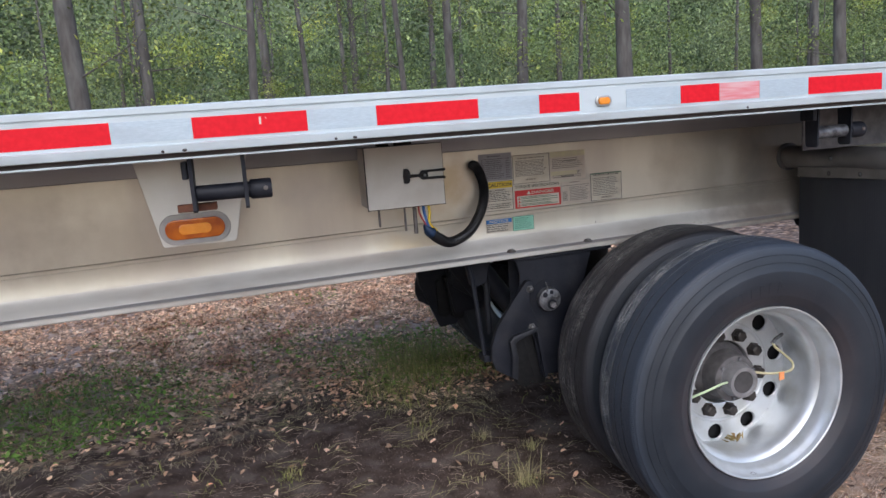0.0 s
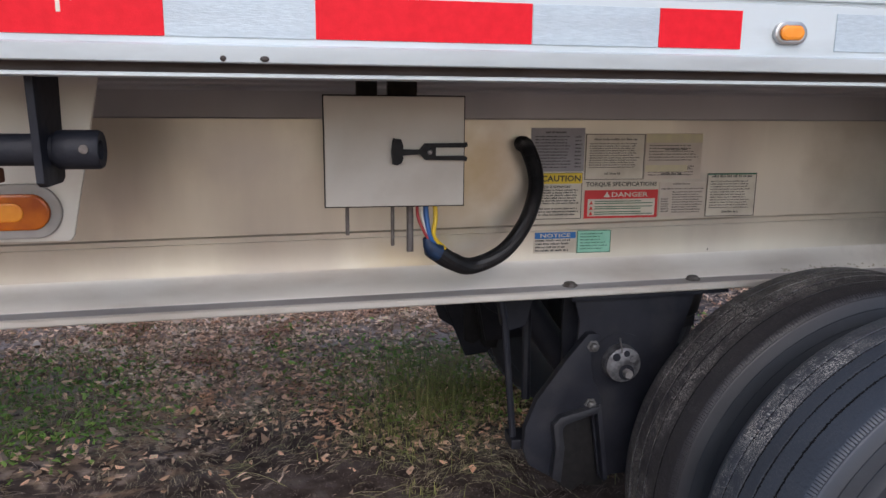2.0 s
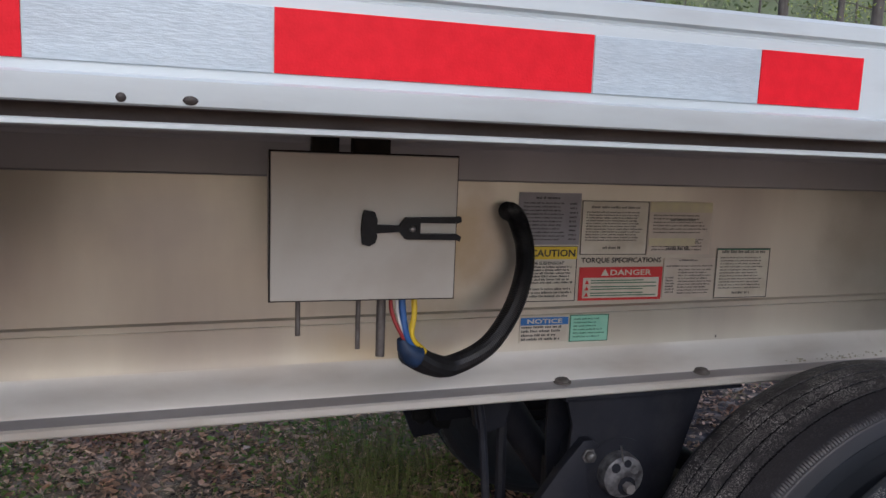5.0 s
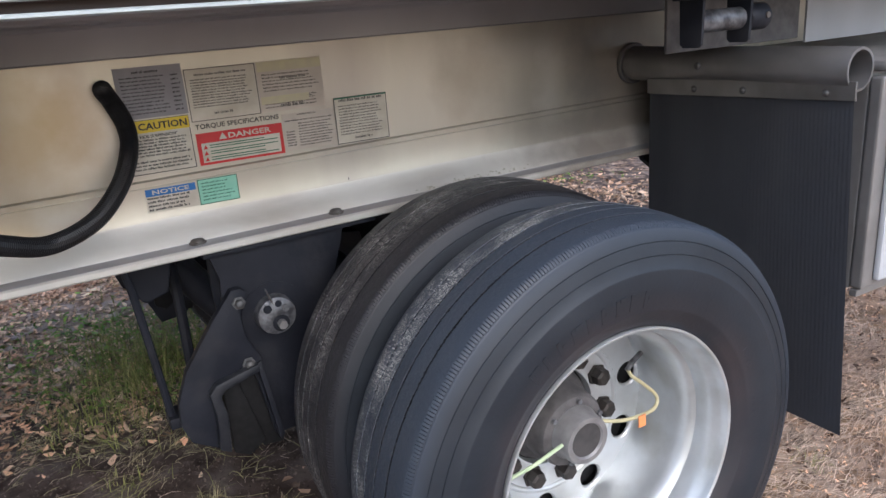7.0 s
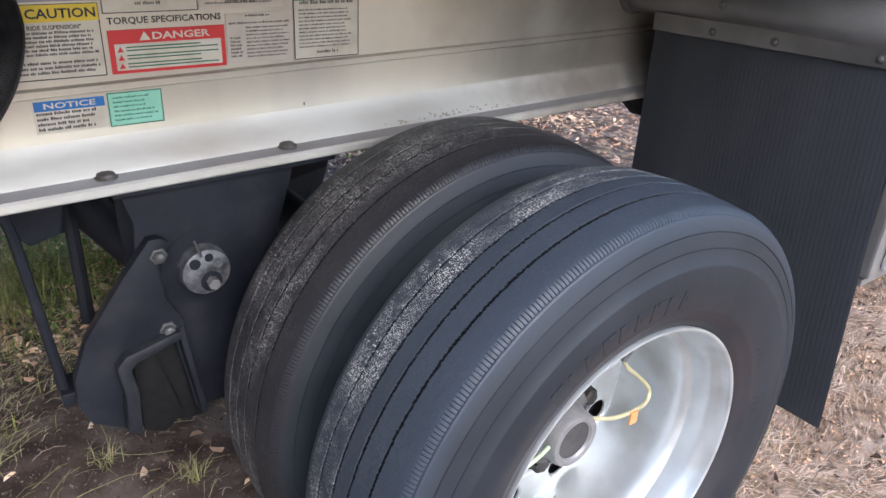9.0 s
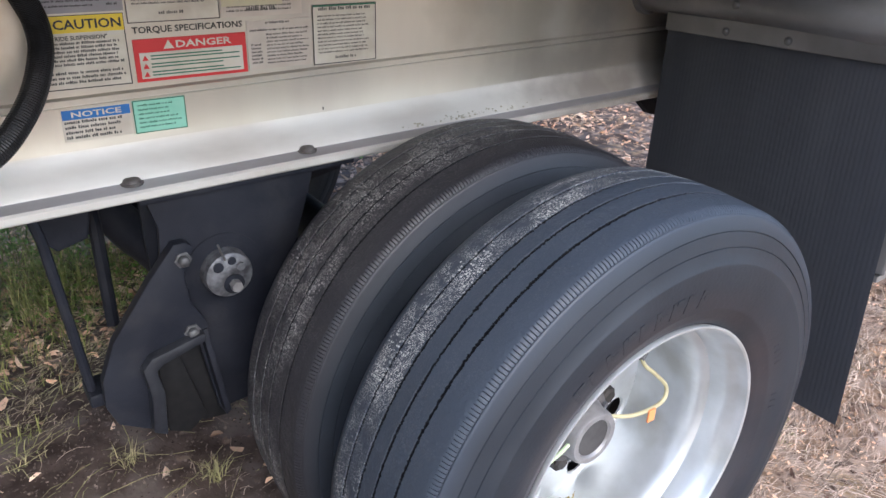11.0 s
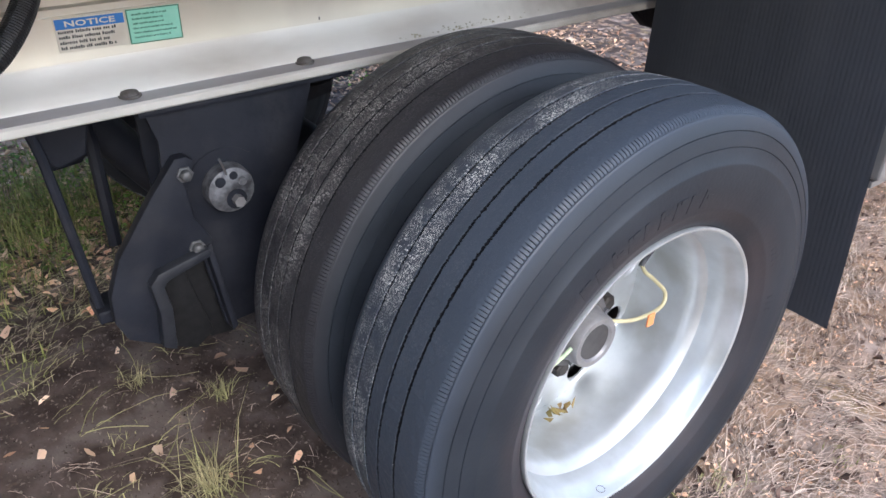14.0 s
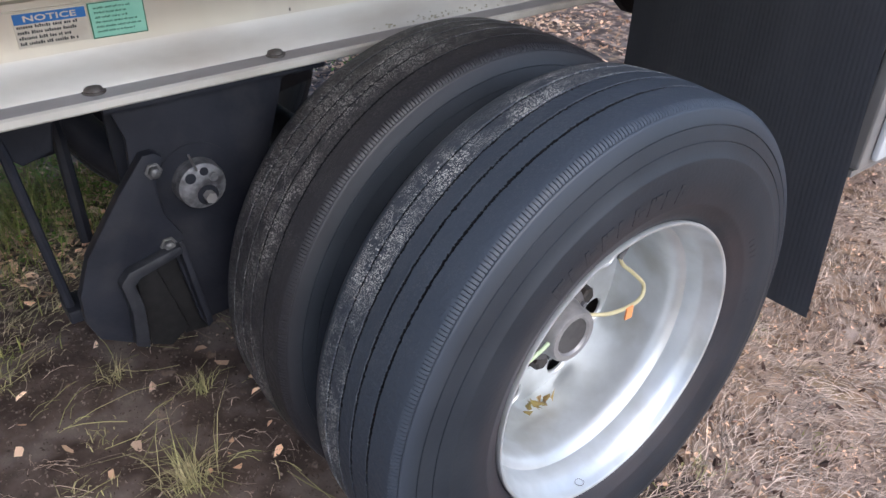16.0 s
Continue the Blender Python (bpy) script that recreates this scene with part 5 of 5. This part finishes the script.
# ---- suspension ----
def hanger(y, sign):
    h = new("suspension_hanger")
    h.parent, h.location = trailer, (0, y, 0)
    h["label"] = "black-painted steel suspension hanger with a bolted pivot"

    def plate_part(name, outline, a, b, bevel=0.003, m=BLACK_STEEL, label=""):
        lo, hi = sorted((sign * a, sign * b))
        return part(name, prism(outline, lo, hi, bevel), m, h, label, 35)
    plate_part("side_plate", [(1.01, 0.932), (1.338, 0.936), (1.295, 0.80), (1.24, 0.62), (1.235, 0.45), (1.10, 0.44), (1.075, 0.60), (1.02, 0.72), (1.03, 0.86)], 0.02, 0.032)
    plate_part("inner_plate", [(1.03, 0.932), (1.40, 0.938), (1.335, 0.80), (1.245, 0.62), (1.235, 0.45), (1.07, 0.44), (1.04, 0.60), (1.03, 0.80)], 0.14, 0.152)
    plate_part("top_plate", [(1.0, 0.928), (1.0, 0.9165), (1.41, 0.924), (1.41, 0.934)], -0.002, 0.17)
    plate_part("front_wrap", [(1.065, 0.835), (1.045, 0.835), (0.995, 0.775), (0.920, 0.672), (0.892, 0.600), (0.889, 0.545), (0.905, 0.50), (0.965, 0.462), (0.975, 0.520), (0.966, 0.600), (0.975, 0.622),
                              (1.06, 0.650), (1.085, 0.640), (1.09, 0.66), (1.062, 0.715), (1.058, 0.775), (1.078, 0.825)], -0.004, 0.02)
    plate_part("wrap_lip", [(0.958, 0.470), (0.984, 0.455), (0.990, 0.55), (0.982, 0.600), (0.992, 0.612), (1.078, 0.637), (1.075, 0.655), (0.975, 0.632), (0.957, 0.612), (0.965, 0.55)], -0.026, 0.0, 0.006, LIGHTER_EDGE, "lighter black edge round the opening")
    plate_part("wrap_leg", [(1.074, 0.650), (1.085, 0.653), (1.114, 0.45), (1.103, 0.44)], -0.008, 0.02, 0.002)
    # parts inside the opening are blackened to paint its shade
    plate_part("spring_leaf", [(0.995, 0.605), (1.03, 0.615), (1.075, 0.43), (1.035, 0.40), (0.998, 0.42)], 0.03, 0.075, 0.003, RUBBER_SHADE_BLACK)
    plate_part("trailing_arm", [(1.03, 0.63), (1.085, 0.64), (1.14, 0.48), (1.12, 0.40), (1.07, 0.405)], 0.045, 0.13, 0.003, RUBBER_SHADE_BLACK)
    part("radius_arm", tube(((0.93, 0.33 * sign, 0.90), (1.02, 0.33 * sign, 0.77), (1.16, 0.33 * sign, 0.57)), 0.042, 18), BLACK_STEEL, h, "round black radius arm", 40)
    for bx, bz in ((1.058, 0.803), (1.058, 0.653)):
        me = lathe([(0, -0.016), (0.007, -0.0155), (0.0105, -0.013), (0.0115, -0.004), (0.016, -0.003), (0.016, 0.0)], 6)
        ob = finish("hanger_bolt", me, DULL_BOLT, h, "weathered bolt", 45)
        ob.location = (bx, -0.004 * sign, bz)
        ob.rotation_euler = (0, 0, 0 if sign > 0 else math.pi)
    pv = lathe([(0, -0.012), (0.037, -0.012), (0.044, -0.009), (0.046, -0.002), (0.047, 0.018)], 40)
    pvo = finish("pivot_washer", pv, STEEL, h, "grey cast pivot washer", 40)
    pvo.location, pvo.rotation_euler = (1.138, 0.0, 0.752), (0, 0, 0 if sign > 0 else math.pi)
    for (bx, bz, rr, ln) in ((1.144, 0.734, 0.011, 0.030), (1.158, 0.768, 0.008, 0.018)):
        pts = ((bx, -0.010 * sign, bz), (bx, -ln * sign, bz))
        part("pivot_nut", tube(pts, rr, 6 if rr > 0.01 else 10), HUB_RING if rr > 0.01 else STEEL, h, "", 30)
    # black discs: two stand in for shaded holes, one rings the nut
    for bx, bz, rr in ((1.117, 0.774, 0.010), (1.143, 0.782, 0.008), (1.144, 0.734, 0.020)):
        part("pivot_hole", tube(((bx, -0.010 * sign, bz), (bx, -0.0135 * sign, bz)), rr, 16), BLACK_STEEL, h, "", 40)
    part("cotter_pin", tube(((1.128, -0.02 * sign, 0.79), (1.115, -0.028 * sign, 0.828)), 0.002, 6), CHROME, h)
    part("boss", tube(((1.138, 0.018 * sign, 0.752), (1.138, 0.15 * sign, 0.752)), 0.075, 28), BLACK_STEEL, h, "", 40)
    return h


hanger(0.655, 1)
hanger(2.59 - 0.655, -1)
part("brace_bar", tube(((0.835, 0.735, 0.955), (0.853, 0.725, 0.86), (0.880, 0.715, 0.545)), 0.009, 8), BLACK_STEEL, trailer, "thin black brace bar", 40)
part("brace_bar", tube(((0.955, 0.90, 0.95), (0.965, 0.90, 0.80), (0.962, 0.88, 0.58)), 0.013, 8), BLACK_STEEL, trailer, "thin black brace bar", 40)
part("axle_bracket", prism([(0.88, 0.93), (0.905, 0.60), (0.976, 0.43), (1.01, 0.345), (1.10, 0.355), (1.22, 0.50), (1.22, 0.93)], 1.88, 1.93, 0.004), BLACK_STEEL, trailer, "dark steel bracket plate")
part("rear_bracket", prism([(2.375, 0.95), (2.40, 0.895), (2.45, 0.855), (2.52, 0.835), (2.64, 0.835), (2.64, 0.95)], 0.77, 0.80, 0.004), BLACK_STEEL, trailer, "dark rounded bracket under the beam")
part("valve_bracket", prism([(0.845, 0.945), (0.868, 0.815), (0.882, 0.800), (0.935, 0.815), (0.965, 0.945)], 0.80, 0.83, 0.004), BLACK_STEEL, trailer, "dark hanging bracket")
part("brace_foot", box(0.87, 0.93, 0.69, 0.76, 0.525, 0.552, 0.004), BLACK_STEEL, trailer)
part("axle", tube(((HUB[0], 0.20, HUB[1]), (HUB[0], 2.39, HUB[1])), 0.0635, 32), BLACK_STEEL, trailer, "black axle tube", 40)
for yy in (0.80, 1.79):
    part("trailing_beam", prism([(1.05, 0.72), (1.22, 0.70), (1.62, 0.60), (1.95, 0.56), (1.95, 0.48), (1.62, 0.42), (1.20, 0.50), (1.05, 0.60)], yy - 0.06, yy + 0.06, 0.006), BLACK_STEEL, trailer, "black trailing arm", 40)
    me = lathe([(0.0, -0.18), (0.08, -0.18), (0.10, -0.16), (0.115, -0.08), (0.10, -0.02), (0.12, 0.06), (0.10, 0.15), (0.0, 0.16)], 32)
    ob = finish("air_spring", me, RUBBER_SHADE_BLACK, trailer, "black rubber air spring", 50)
    ob.matrix_basis = pose(1.88, yy, 0.70, 90, 0, 0)
me = lathe([(0.0, -0.06), (0.075, -0.06), (0.085, -0.05), (0.085, 0.05), (0.075, 0.06), (0.0, 0.06)], 32)
for yy in (1.0, 1.6):
    ob = finish("brake_chamber", me.copy(), BLACK_STEEL, trailer, "black brake chamber", 40)
    ob.matrix_basis = pose(1.35, yy, 0.62, 0, 0, 90)

# ---- mud flap ----
flap = new("mud_flap")
flap.parent, flap.location = trailer, (2.245, 0, 0)
flap["label"] = "black ribbed rubber mud flap hung from an aluminium tube"
bm = bmesh.new()
n = 232
cols = []
for k in range(n + 1):
    yy = 0.60 - 0.585 * k / n
    dx = -0.00022 if k % 4 in (1, 2) else 0.0
    cols.append([bm.verts.new((dx + 0.012 * (1 - s) ** 2 * math.sin(k / n * 2.4), yy - 0.045 * (1 - s) * (k / n) * 0.9 , 0.345 + 0.790 * s + 0.015 * (k / n))) for s in (0, 0.2, 0.4, 0.6, 0.8, 1)])
for a, b in zip(cols, cols[1:]):
    for i in range(5):
        bm.faces.new((a[i], b[i], b[i + 1], a[i + 1]))
bmesh.ops.solidify(bm, geom=bm.faces[:], thickness=-0.008)
part("sheet", bm, FLAP, flap)
part("clamp_strip", box(-0.006, 0.0, 0.01, 0.605, 1.132, 1.172, 0.001, Matrix.Translation((0, 0.605, 1.15)) @ Matrix.Rotation(radians(-1.5), 4, "X") @ Matrix.Translation((0, -0.605, -1.15))), TUBE, flap, "dull aluminium clamp strip")
for yy in (0.075, 0.29, 0.44):
    me = lathe([(0, -0.006), (0.004, -0.0055), (0.0060, -0.004), (0.0065, -0.001), (0.0095, 0.0), (0.0095, 0.001)], 14)
    ob = finish("clamp_bolt", me, DULL_BOLT, flap, "dull bolt", 45)
    ob.location, ob.rotation_euler = (-0.0065, yy, 1.148 + 0.026 * (0.605 - yy)), (0, 0, radians(-90))
me = lathe([(0.0405, 0.026), (0.046, 0.026), (0.047, 0.028), (0.047, 0.70), (0.0405, 0.70)], 40, closed=True)
tb = finish("support_tube", me, TUBE, flap, "dull aluminium support tube with an open end", 40)
tb.location = (0.030, 0, 1.209)
me = lathe([(0.045, 0.690), (0.055, 0.690), (0.057, 0.693), (0.057, 0.704), (0.045, 0.704)], 40, closed=True)
finish("tube_collar", me, TUBE, flap, "", 40).location = (0.030, 0, 1.209)
part("support_plate", box(-0.25, 0.20, 0.30, 0.308, 1.262, 1.4185, 0.002), DARK_HUB, flap, "dull grey support plate")
part("tube_bracket", prism([(-0.02, 1.262), (0.09, 1.262), (0.11, 1.4185), (-0.04, 1.4185)], 0.47, 0.482, 0.002), BLACK_STEEL, flap, "dark bracket plate")
for zz in (1.30, 1.34, 1.38):
    part("bracket_bolt", tube(((0.02, 0.471, zz), (0.02, 0.458, zz)), 0.008, 6), STEEL, flap)
me = lathe([(0, -0.008), (0.006, -0.0075), (0.009, -0.004), (0.0095, 0)], 12)
ob = finish("tube_bolt", me, DULL_BOLT, flap, "", 45)
ob.location, ob.rotation_euler = (-0.0165, 0.42, 1.212), (0, 0, radians(-90))

# ---- tool box behind the flap ----
tool = new("tool_box")
tool.parent, tool.location = trailer, (2.30, 0.0, 0.70)
tool["label"] = "aluminium underbody tool box with a white door"
part("body", box(0.027, 1.2, 0.035, 0.60, 0.0, 0.50, 0.004), ALU_DULL, tool)
part("door_frame", box(0.025, 1.175, 0.004, 0.034, 0.005, 0.49, 0.006), ALU_DULL, tool, "grey aluminium door frame")
part("door", box(0.062, 1.14, -0.012, 0.003, 0.022, 0.475, 0.006), WHITE, tool, "white painted door")
part("top_cap", box(0.027, 1.203, 0.0, 0.60, 0.501, 0.522, 0.008), ALU_DULL, tool)
part("rain_lip", box(0.027, 1.2, 0.015, 0.034, -0.016, 0.0, 0.002), ALU_DULL, tool)
